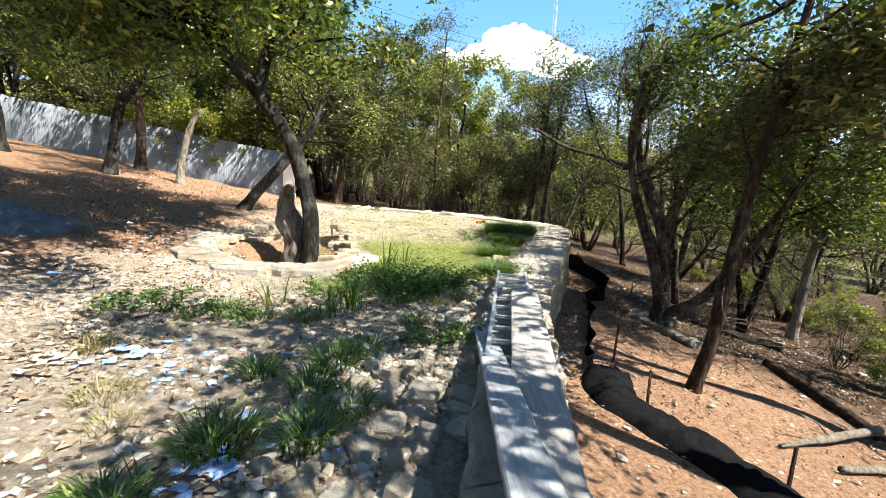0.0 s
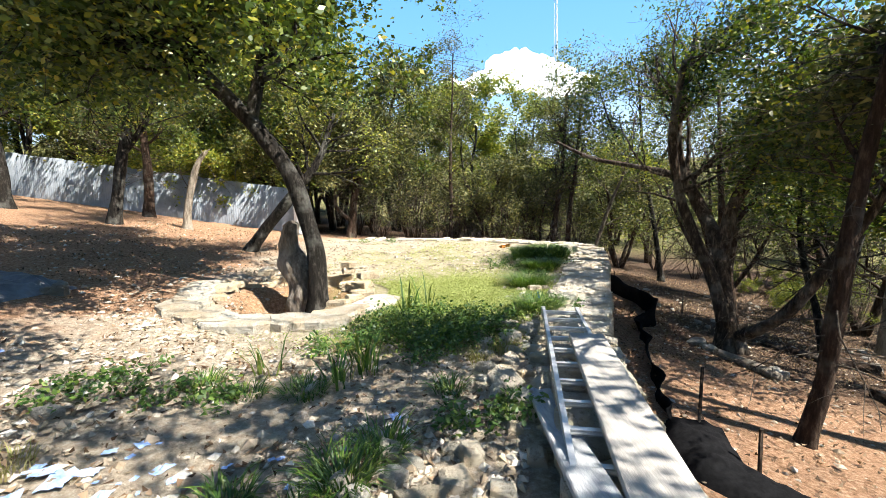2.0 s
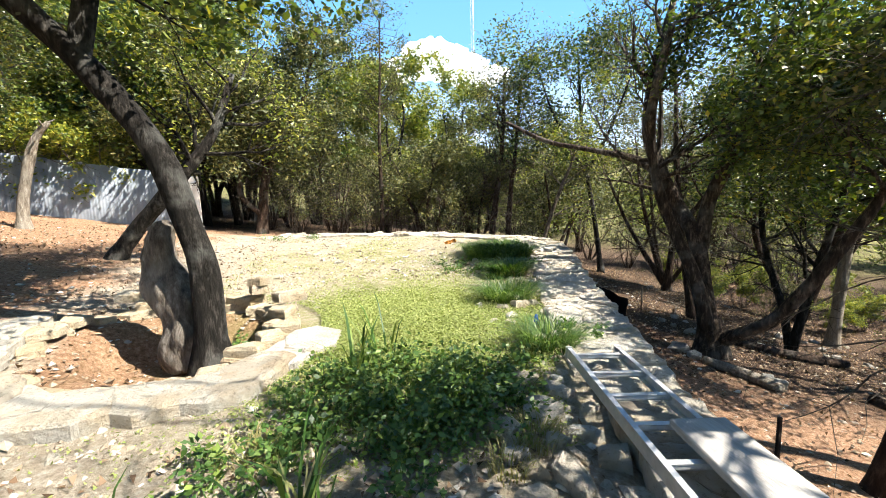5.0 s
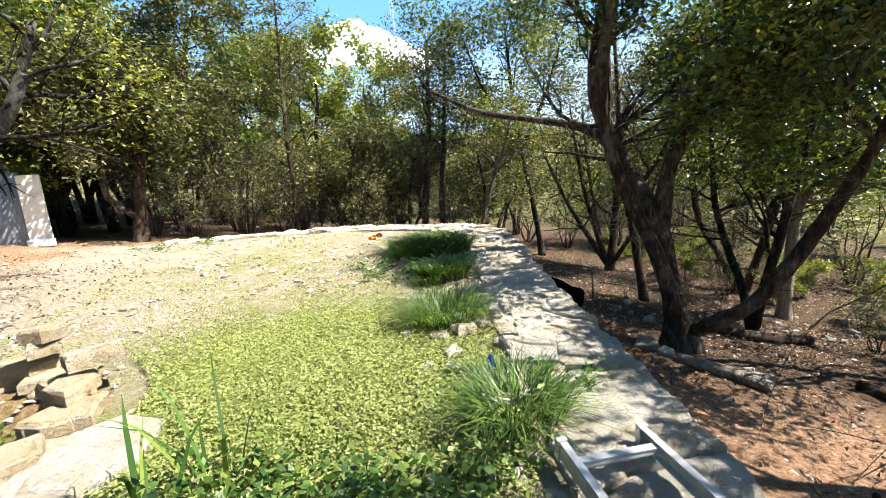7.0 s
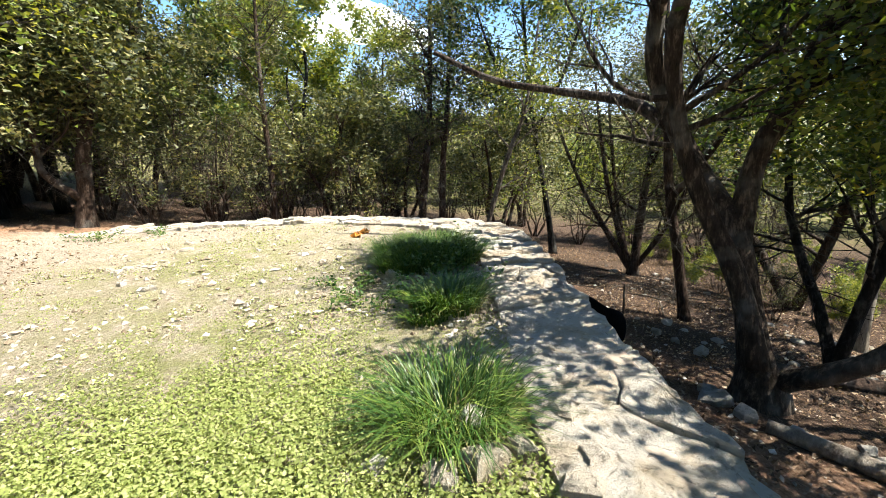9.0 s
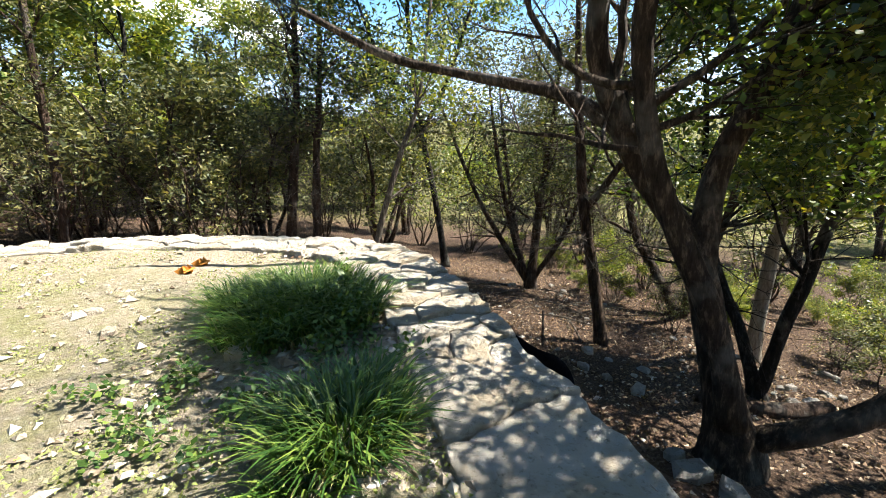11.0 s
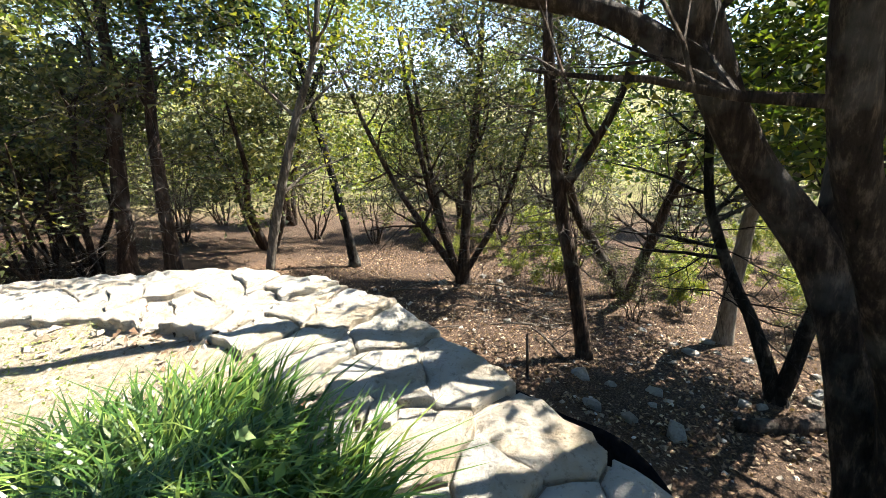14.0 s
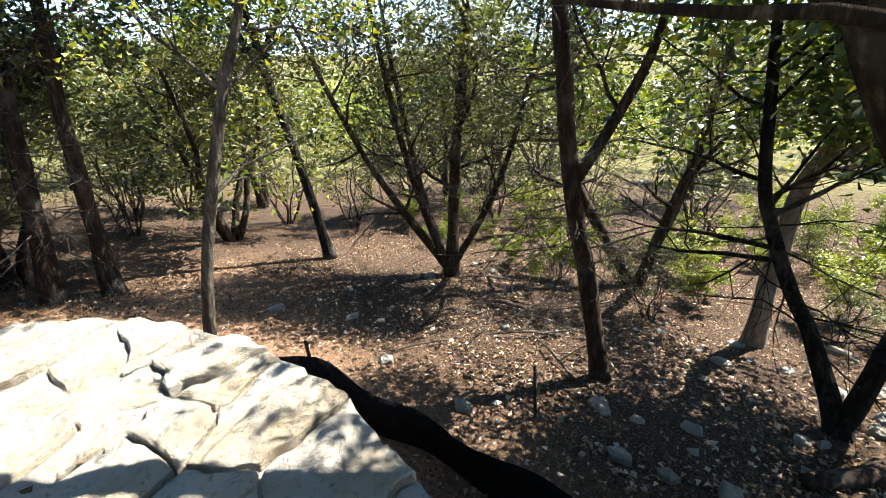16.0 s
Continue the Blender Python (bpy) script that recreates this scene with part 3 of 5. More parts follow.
def known_trees():
    g = ground_at
    # the leaning oak in the stone ring
    lean_0 = [(-2.12, 6.3, -0.2, 0.16), (-2.13, 6.3, 0.5, 0.135), (-2.2, 6.3, 1.02, 0.12), (-2.42, 6.3, 1.75, 0.116), (-2.86, 6.3, 2.43, 0.11), (-3.32, 6.28, 2.95, 0.10), (-3.8, 6.25, 3.45, 0.09), (-4.3, 6.2, 4.1, 0.075), (-4.8, 6.0, 5.2, 0.05)]
    lean_1 = [(-2.95, 6.3, 2.52, 0.09), (-2.86, 6.35, 3.0, 0.085), (-2.72, 6.4, 3.6, 0.075), (-2.4, 6.5, 4.6, 0.055), (-2.3, 6.6, 5.6, 0.035), (-2.2, 6.4, 6.8, 0.02)]
    # lean_2, lean_3 and lean_5 are added limbs, placed to dapple the clearing
    lean_2 = [(-2.5, 6.45, 4.0, 0.06), (-1.7, 7.0, 5.2, 0.045), (-1.1, 7.4, 6.3, 0.03)]
    lean_3 = [(-3.8, 6.2, 3.9, 0.06), (-4.0, 7.2, 5.2, 0.05), (-4.2, 8.0, 6.3, 0.03)]
    lean_4 = [(-3.4, 6.25, 3.3, 0.07), (-3.9, 5.6, 3.9, 0.055), (-4.6, 4.9, 4.3, 0.04), (-5.2, 4.4, 4.5, 0.025)]
    lean_5 = [(-2.64, 6.38, 3.5, 0.06), (-2.2, 5.2, 4.4, 0.05), (-1.8, 4.1, 5.0, 0.04), (-1.5, 3.0, 5.3, 0.025)]
    lean_6 = [(-3.6, 6.25, 3.55, 0.06), (-3.4, 5.0, 4.5, 0.05), (-3.3, 3.8, 5.1, 0.04), (-3.4, 2.8, 5.3, 0.025)]
    lean_7 = [(-3.6, 6.25, 3.6, 0.07), (-4.6, 6.8, 4.1, 0.05), (-5.6, 7.4, 4.6, 0.04), (-6.6, 8.0, 5.0, 0.025)]
    oak = [[(x, y + 0.45, z, r) for x, y, z, r in limb] for limb in (lean_0, lean_1, lean_2, lean_3, lean_4, lean_5, lean_6, lean_7)]
    build_tree("leaning_oak", "dark leaning live oak, bark flecked with lichen and painted sun, in a stone ring",
               oak,
               OAK_BARK, LEAF_OAK, 3, kids=5, level=2, reach=1.5, start=0.62, number=11, leaf_size=(0.085, 0.05), per=20, spread=0.17, twigs=14, low=0.62, category="tree", sides=14, leaf_floor=2.9)
    # the big oak below the wall
    big_0 = [(4.80, 8.45, -1.25, 0.185), (4.80, 8.70, -0.35, 0.135), (4.84, 8.97, 0.45, 0.125), (4.78, 9.40, 1.08, 0.115), (4.64, 9.66, 1.66, 0.115), (4.45, 9.8, 2.4, 0.095), (4.4, 9.6, 3.4, 0.08), (4.5, 9.3, 4.5, 0.045)]
    big_1 = [(4.70, 9.6, 1.50, 0.085), (4.49, 10.14, 1.90, 0.07), (4.23, 10.72, 2.1, 0.06), (3.89, 11.23, 2.26, 0.05), (3.3, 11.8, 2.5, 0.05), (2.6, 12.4, 3.0, 0.03)]
    big_2 = [(4.86, 8.9, 0.25, 0.12), (5.02, 8.92, 1.11, 0.11), (5.17, 8.75, 1.7, 0.10), (5.4, 8.5, 2.6, 0.1), (5.6, 8.1, 3.8, 0.06)]
    big_3 = [(4.70, 8.45, -0.95, 0.12), (4.54, 8.58, -0.15, 0.10), (4.36, 8.80, 0.51, 0.095), (4.16, 9.05, 1.33, 0.085), (4.0, 9.1, 2.3, 0.08), (3.85, 8.75, 3.0, 0.07), (3.8, 8.4, 3.7, 0.04)]
    big_4 = [(4.85, 8.3, -1.1, 0.11), (4.97, 7.95, -0.85, 0.10), (5.15, 7.6, -0.45, 0.085), (5.5, 7.2, 0.5, 0.08), (5.9, 6.9, 1.6, 0.05), (6.0, 6.7, 2.8, 0.03)]
    build_tree("big_oak", "large dark live oak with several thick trunks beside the wall",
               [big_0, big_1, big_2, big_3, big_4],
               BROWN_BARK, LEAF_OAK, 8, kids=5, level=2, reach=1.6, start=0.5, number=25, leaf_size=(0.08, 0.046), per=12, spread=0.19, keep=1.0, sides=14, leaf_floor=1.6, fits=crown_fits, top=(2.5, 2))
    # cedar by the lower slope
    build_tree("leaning_cedar", "slender leaning cedar with bare grey lower branches",
               [[(3.56, 5.33, -1.5, 0.10), (3.67, 5.24, -0.55, 0.085), (3.72, 5.20, 0.38, 0.08), (3.8, 5.15, 1.46, 0.07), (3.88, 5.09, 2.27, 0.06), (3.95, 5.03, 3.1, 0.05), (4.1, 4.9, 4.6, 0.03)]],
               CEDAR_BARK, LEAF_CEDAR, 21, kids=4, level=2, reach=1.15, start=0.5, number=22, leaf_size=(0.11, 0.05), per=24, spread=0.2, keep=1.0, twigs=40, low=0.2, leaf_floor=1.9, fits=shade_fits)
    # slim trunks down the slope
    build_tree("slim_cedar", "slim dark cedar trunk on the leaf-covered slope",
               [[(6.45, 10.8, -1.85, 0.10), (6.39, 11.02, -0.49, 0.085), (6.33, 11.2, 0.48, 0.08), (6.3, 11.29, 1.36, 0.07), (6.28, 11.35, 2.1, 0.06), (6.2, 11.4, 4.0, 0.03)],
                [(6.33, 11.2, 0.5, 0.06), (6.6, 10.95, 1.0, 0.05), (6.9, 10.7, 1.7, 0.04), (7.0, 10.6, 2.6, 0.02)]],
               CEDAR_BARK, LEAF_CEDAR, 31, kids=4, reach=1.2, start=0.6, number=9, leaf_size=(0.08, 0.035), per=6, spread=0.18, twigs=50, low=0.25, leaf_floor=1.3, fits=crown_fits, top=(1.8, 2))
    build_tree("slim_elm", "slim pale young elm trunk behind the wall",
               [[(4.0, 14.02, g(4.0, 14.02), 0.06), (4.1, 13.93, -0.29, 0.055), (4.28, 13.83, 0.48, 0.05), (4.58, 13.65, 1.51, 0.045), (4.84, 13.48, 2.3, 0.035), (5.1, 13.4, 3.9, 0.02)]],
               TWIG, LEAF_YELLOW, 32, kids=4, reach=1.2, start=0.4, number=10, leaf_size=(0.07, 0.045), per=4, spread=0.18)
    build_tree("forked_cedar", "forked dark cedar on the lower slope",
               [[(9.8, 11.12, -2.2, 0.12), (9.64, 11.83, -0.98, 0.10), (9.52, 12.22, -0.19, 0.09), (9.44, 12.45, 1.34, 0.07), (9.4, 12.6, 3.2, 0.03)],
                [(9.79, 11.14, -1.98, 0.10), (9.85, 10.72, -0.43, 0.085), (9.87, 10.52, 0.35, 0.07), (10.0, 10.3, 2.0, 0.03)]],
               CEDAR_BARK, LEAF_CEDAR, 33, kids=4, reach=1.3, start=0.4, number=14, leaf_size=(0.09, 0.04), per=5, spread=0.2, twigs=50, low=0.2, leaf_floor=0.7, top=(1.4, 2))
    build_tree("thin_oak", "thin dark twin-stemmed oak on the slope",
               [[(6.87, 8.87, -1.75, 0.085), (6.93, 9.2, -0.9, 0.065), (6.97, 9.42, -0.49, 0.06), (6.99, 9.66, 0.1, 0.055), (7.0, 9.79, 0.63, 0.05), (7.05, 9.95, 2.2, 0.03)],
                [(6.87, 8.87, -1.6, 0.08), (6.9, 8.75, -0.8, 0.075), (6.95, 8.62, -0.1, 0.07), (7.05, 8.4, 1.2, 0.05), (7.2, 8.2, 2.6, 0.03)]],
               OAK_BARK, LEAF_OAK, 34, kids=4, reach=1.2, start=0.5, number=11, leaf_size=(0.095, 0.055), per=6, spread=0.2, leaf_floor=0.7, top=(1.7, 3), twigs=24, low=0.25, twig_mat=OAK_BARK)
    build_tree("live_oak", "tall live oak with a dense crown beyond the bend",
               [[(7.4, 16.4, -1.4, 0.09), (7.2, 16.5, 0.2, 0.08), (6.95, 16.6, 1.8, 0.07), (6.7, 16.6, 3.4, 0.06), (6.5, 16.6, 6.0, 0.03)],
                [(6.95, 16.6, 1.8, 0.06), (6.3, 16.6, 2.9, 0.05), (5.6, 16.7, 4.2, 0.04), (5.2, 16.8, 5.4, 0.02)],
                [(6.9, 16.6, 2.0, 0.06), (7.5, 16.2, 3.4, 0.05), (8.0, 15.9, 5.0, 0.03)]],
               OAK_BARK, LEAF_OAK, 37, kids=4, reach=1.6, start=0.55, number=13, leaf_size=(0.11, 0.065), per=9, spread=0.22, leaf_floor=2.4)
    build_tree("slope_oak", "grey-barked oak on the sunny lower slope",
               [[(8.58, 9.51, -2.1, 0.12), (8.58, 9.46, -0.85, 0.10), (8.57, 9.38, 0.12, 0.09), (8.55, 9.15, 0.79, 0.08), (8.6, 8.9, 2.4, 0.04)]],
               DEAD_BARK, LEAF_OAK, 35, kids=4, reach=1.3, start=0.5, number=11, leaf_size=(0.10, 0.06), per=6, spread=0.2, leaf_floor=0.6, top=(1.7, 3))
    build_tree("many_stemmed_cedar", "many-stemmed cedar with fanning reddish trunks",
               [[(8.26, 14.03, -1.75, 0.12), (8.35, 13.9, 0.14, 0.09), (8.48, 13.71, 1.86, 0.07), (8.6, 13.6, 3.6, 0.03)],
                [(8.2, 14.11, -1.6, 0.085), (7.58, 14.83, -0.05, 0.06), (7.17, 15.22, 1.18, 0.045), (6.8, 15.6, 2.6, 0.02)],
                [(8.2, 14.11, -1.6, 0.08), (7.85, 14.4, 0.0, 0.06), (7.6, 14.5, 1.3, 0.05), (7.4, 14.6, 3.0, 0.02)],
                [(8.3, 14.0, -1.6, 0.07), (8.7, 13.3, -0.2, 0.05), (9.0, 12.9, 1.3, 0.04), (9.2, 12.7, 2.8, 0.02)],
                [(8.2, 14.1, -1.6, 0.06), (8.1, 14.5, 0.0, 0.05), (8.1, 14.8, 1.6, 0.04), (8.1, 15, 3.0, 0.02)]],
               CEDAR_BARK, LEAF_CEDAR, 36, kids=4, reach=1.2, start=0.3, number=13, leaf_size=(0.09, 0.04), per=4, spread=0.2, twigs=60, low=0.2, leaf_floor=0.6, top=(1.8, 2))
    for k, (pts, r) in enumerate([([(3.51, 17.32, -0.9), (3.73, 17.27, 0.98), (3.96, 17.22, 2.77), (4.1, 17.2, 5.5)], 0.13), ([(4.12, 17.17, -0.95), (4.25, 17.13, 1.32), (4.43, 17.08, 2.8), (4.6, 17.0, 5.2)], 0.11)]):
        build_tree("north_cedar", "tall dark cedar trunk behind the wall's bend",
                   [[(x, y, z, r * (1 - 0.2 * i)) for i, (x, y, z) in enumerate(pts)]], CEDAR_BARK, LEAF_CEDAR, 40 + k, kids=4, reach=1.5, start=0.45, number=12,
                   leaf_size=(0.09, 0.04), per=4, spread=0.22, twigs=70, low=0.12, leaf_floor=2.8, group="cedars behind the bend")
    build_tree("twisted_cedar", "twisted cedar with bare grey lower limbs",
               [[(-4.2, 16.75, g(-4.2, 16.75), 0.17), (-4.0, 16.86, 2.0, 0.14), (-3.6, 17.0, 3.28, 0.10), (-2.8, 17.25, 4.4, 0.07), (-2.4, 17.4, 6.0, 0.04)],
                [(-3.96, 16.86, 2.1, 0.09), (-4.2, 16.76, 3.24, 0.07), (-4.8, 16.5, 4.0, 0.05), (-5.4, 16.3, 5.0, 0.03)],
                [(-4.2, 16.7, 0.9, 0.08), (-4.7, 16.6, 1.5, 0.07), (-4.7, 16.6, 2.3, 0.05), (-5.1, 16.6, 3.2, 0.03)]],
               CEDAR_BARK, LEAF_CEDAR, 44, kids=4, reach=1.6, start=0.35, number=14, leaf_size=(0.13, 0.06), per=13, spread=0.22, twigs=50, low=0.15, leaf_floor=2.0)
    rr = random.Random(80)
    build_tree("sparse_cedar", "tall thin cedar with a sparse feathery top", [line_up(rr, -0.4, 17.2, 7.4, (0.2, 0.0), 0.085, 0.05)], CEDAR_BARK, LEAF_CEDAR, 81, kids=4, reach=1.1,
               start=0.3, number=26, leaf_size=(0.09, 0.03), per=4, spread=0.14, twigs=20, low=0.1, leaf_floor=2.2)
    # the clearing by the fence
    build_tree("leaning_elm", "leaning dark elm in the clearing",
               [[(-5.16, 10.8, 0.32, 0.15), (-4.6, 10.8, 1.06, 0.13), (-4.1, 10.8, 1.6, 0.12), (-3.4, 10.9, 2.5, 0.09), (-3.0, 11.0, 3.6, 0.05)]],
               OAK_BARK, LEAF_YELLOW, 45, kids=4, reach=1.5, start=0.5, number=9, leaf_size=(0.065, 0.04), per=4, spread=0.2, leaf_floor=1.9)
    build_tree("clearing_oak", "slim oak with a pale broken side limb",
               [[(-9.73, 12.3, 1.08, 0.16), (-9.37, 12.3, 2.81, 0.13), (-9.04, 12.3, 4.05, 0.10), (-8.91, 12.3, 4.95, 0.08), (-8.8, 12.2, 6.6, 0.04)],
                [(-9.35, 12.3, 2.9, 0.07), (-8.9, 12.3, 3.4, 0.06), (-8.5, 12.3, 3.9, 0.04)]],
               OAK_BARK, LEAF_OAK, 46, kids=4, reach=1.8, start=0.6, number=12, leaf_size=(0.085, 0.05), per=8, spread=0.22, leaf_floor=3.5)
    build_tree("clearing_cedar", "reddish cedar trunk before the grey fence",
               [[(-10.83, 15.1, g(-10.83, 15.1), 0.17), (-10.75, 15.1, 2.8, 0.14), (-10.8, 15.1, 4.2, 0.10), (-10.7, 15.1, 6.5, 0.05)]],
               CEDAR_BARK, LEAF_CEDAR, 47, kids=4, reach=1.7, start=0.5, number=12, leaf_size=(0.11, 0.045), per=7, spread=0.22, twigs=24, low=0.3, leaf_floor=3.2)
    build_tree("dead_snag", "pale broken dead trunk, bare and bent at its top",
               [[(-8.31, 13.3, g(-8.31, 13.3), 0.13), (-8.25, 13.3, 1.5, 0.11), (-8.07, 13.3, 2.19, 0.10), (-7.85, 13.3, 2.8, 0.08), (-7.55, 13.3, 3.15, 0.05)]],
               DEAD_BARK, LEAF_DRY, 48, kids=0, level=0, reach=0.25, start=0.6, number=3, keep=0)
    for k, (x, y, lx, ly) in enumerate([(-14.5, 11.5, 0.6, 0.3), (-13.2, 12.6, -0.6, 0.2), (-15.5, 14.2, -0.4, 0.3)]):
        rng = random.Random(60 + k)
        build_tree("dark_oak", "dark oak with a spreading crown at the clearing's edge", [line_up(rng, x, y, 6.5, (lx, ly), 0.2)], OAK_BARK, LEAF_OAK, 60 + k, kids=4, reach=2.2,
                   start=0.4, number=14, leaf_size=(0.09, 0.055), per=12, spread=0.28, leaf_floor=2.6, group="oaks at the clearing's edge")
    # oaks added to shade the start and the slope, mostly outside the first view
    for k, (x, y, h, lx, ly) in enumerate([(5.0, 2.2, 7.6, -1.5, 1.1), (4.9, -1.2, 7.0, -0.9, 0.3), (9.0, 6.0, 5.8, -0.4, 0.3), (-1.5, -3.4, 7.5, 0.4, 0.8), (6.7, 4.4, 6.4, -0.7, 0.3), (4.3, 0.3, 6.8, -1.5, 0.6)]):
        rng = random.Random(70 + k)
        build_tree("shade_oak", "tall spreading oak added for its shade", [line_up(rng, x, y, h, (lx, ly), 0.18)], OAK_BARK, LEAF_OAK, 70 + k, kids=4, reach=2.3,
                   start=0.5, number=13, leaf_size=(0.12, 0.07), per=(11, 6, 4, 4, 6, 5)[k], spread=0.22, leaf_floor=(2.8, 3, 1.4, 4, 2.6, 3.2)[k], fits=shade_fits, group="oaks below the wall")


def woods():
    """Repeating trees of the woods round about, copied from a few."""
    rng = random.Random(5)
    protos = []
    specs = [("juniper", "bushy juniper with grey bare lower twigs", CEDAR_BARK, LEAF_CEDAR, 3, 6.0, 0.9, (0.16, 0.075), 16, 40, 1.4),
             ("juniper", "bushy juniper with grey bare lower twigs", CEDAR_BARK, LEAF_CEDAR, 4, 5.0, 1.3, (0.16, 0.075), 15, 40, 0.9),
             ("woodland_oak", "yellow-green oak of the woods", OAK_BARK, LEAF_YELLOW, 2, 6.6, 0.9, (0.15, 0.095), 20, 22, 1.6),
             ("woodland_oak", "green live oak of the woods", OAK_BARK, LEAF_OAK, 2, 6.0, 1.2, (0.15, 0.095), 20, 22, 1.2),
             ("woodland_shrub", "leafy shrub with many thin stems", TWIG, LEAF_YELLOW, 6, 2.3, 0.9, (0.12, 0.075), 9, 10, 0.15),
             ("woodland_shrub", "tangled shrub with many thin dark stems", CEDAR_BARK, LEAF_CEDAR, 7, 3.2, 1.1, (0.12, 0.055), 3, 36, 0.5)]
    for i, (nm, lab, bark, leaf, stems, h, lean, ls, per, tw, floor_) in enumerate(specs):
        limbs = []
        for k in range(stems):
            a = 6.283 * k / stems + rng.uniform(-0.4, 0.4)
            m = lean * (0.3 + rng.random())
            limbs.append(line_up(rng, 0.1 * math.cos(a), 0.1 * math.sin(a), h * rng.uniform(0.75, 1.0), (m * math.cos(a), m * math.sin(a)), (0.13 if h > 3.5 else 0.035) * rng.uniform(0.7, 1), 0.14, 0.0))
        n = {2: 10, 3: 7, 4: 5}.get(stems, 3)
        t = build_tree(nm, lab, limbs, bark, leaf, 100 + i, kids=3, level=2, reach=1.5 if h > 3.5 else 0.7, start=0.3, number=n, leaf_size=ls, per=per, spread=0.19 if h > 3.5 else 0.13,
                       twigs=tw, low=0.08, leaf_floor=floor_, sides=5, tri=True, group="woodland " + ("shrubs" if h < 3.5 else "trees"), category="tree" if h > 3.5 else "shrub")
        protos.append(t)
    placed = []

    def free(x, y, gap):
        return all((x - a) ** 2 + (y - b) ** 2 > gap * gap for a, b in placed)

    def put(kind, x, y, s):
        t = protos[kind]
        m = Matrix.Translation((x, y, ground_at(x, y) - 0.05)) @ Matrix.Rotation(rng.uniform(0, 6.283), 4, "Z") @ Matrix.Diagonal((s, s, s * rng.uniform(0.9, 1.15), 1))
        if kind not in used:
            t.matrix_basis = m
            used.add(kind)
        else:
            copy_base(t, m)
        placed.append((x, y))

    used = set()

    def copy_base(t, m):
        keep = t.scale.copy()
        t.scale = (1, 1, 1)
        c = copy_thing(t, m)
        t.scale = keep
        return c
    # near belts: north of the wall, east slope, behind the fence, west and south
    belts = [(14, (-9, -1.6), (17.4, 22), 1.25, (0, 1, 2, 3, 3, 5, 5), (0.9, 1.2)),
             (5, (-1.6, 3.6), (17.8, 21), 1.2, (1, 5, 5, 5), (0.65, 0.8)),
             (6, (5.2, 10.5), (19, 24), 1.8, (0, 1, 5, 5), (0.75, 0.95)),
             (12, (-10, 2), (22, 31), 1.9, (0, 1, 2, 2, 3, 3, 5), (0.9, 1.25)),
             (6, (3, 14), (23, 32), 2.0, (0, 1, 2, 3), (0.9, 1.15)),
             (9, (12, 19), (3, 19), 2.2, (0, 1, 5, 5), (0.7, 0.9)),
             (9, (20, 34), (2, 30), 3.2, (0, 1, 2, 3), (0.8, 1.1)),
             (14, (-22, -6), (17.2, 24), 2.0, (0, 2, 2, 3, 3), (0.9, 1.25)),
             (7, (-26, -17), (4, 18), 2.2, (0, 2, 3), (0.9, 1.2)),
             (7, (-14, 14), (-14, -6), 2.6, (0, 2, 3), (0.9, 1.2))]
    belts += [(14, (9.0, 14.0), (9.0, 17.0), 0.7, (4,), (0.2, 0.42)), (22, (8.0, 14.5), (4.5, 11.5), 0.8, (4, 4, 5), (0.2, 0.42)), (10, (-5, 3), (16.9, 19.5), 0.9, (5,), (0.6, 0.9)), (10, (-16, -6), (16.6, 18.5), 1.0, (4,), (0.6, 1.1)),
              (6, (9.5, 14), (12.5, 18), 1.4, (5,), (0.6, 0.85))]
    for n, xr, yr, gap, kinds, sc in belts:
        made = tries = 0
        while made < n and tries < 2000:
            tries += 1
            x, y = rng.uniform(*xr), rng.uniform(*yr)
            if free(x, y, gap):
                put(rng.choice(kinds), x, y, rng.uniform(*sc))
                made += 1



# ---------- furniture of the terrace ----------
def board(name, a, b, width, thick, mat, label, rng):
    """A sawn board between the middles of its two ends, with worn corners and a slight bow."""
    a, b = Vector(a), Vector(b)
    u = (b - a).normalized()
    w = Vector((u.y, -u.x, 0)).normalized()
    n = w.cross(u).normalized()
    if n.z < 0:
        n = -n
    g = Geo()
    mid = (a + b) / 2
    rows = 14
    c = 0.006
    prof = [(-width / 2 + c, 0), (width / 2 - c, 0), (width / 2, c), (width / 2, thick - c), (width / 2 - c, thick), (-width / 2 + c, thick), (-width / 2, thick - c), (-width / 2, c)]
    v, f = [], []
    for i in range(rows + 1):
        t = i / rows
        p = a + (b - a) * t - mid + n * (0.008 * math.sin(3.1 * t) + rng.uniform(-0.001, 0.001))
        for x, z in prof:
            v.append(p + w * (x + rng.uniform(-0.0015, 0.0015)) + n * z)
    k = len(prof)
    for i in range(rows):
        for j in range(k):
            f.append((i * k + j, i * k + (j + 1) % k, (i + 1) * k + (j + 1) % k, (i + 1) * k + j))
    f += [tuple(range(k))[::-1], tuple(rows * k + j for j in range(k))]
    g.add(v, f)
    ob = new(name, g.mesh(name, False))
    ob.data.materials.append(mat)
    ob.location = mid
    return tagged(ob, label, "board")


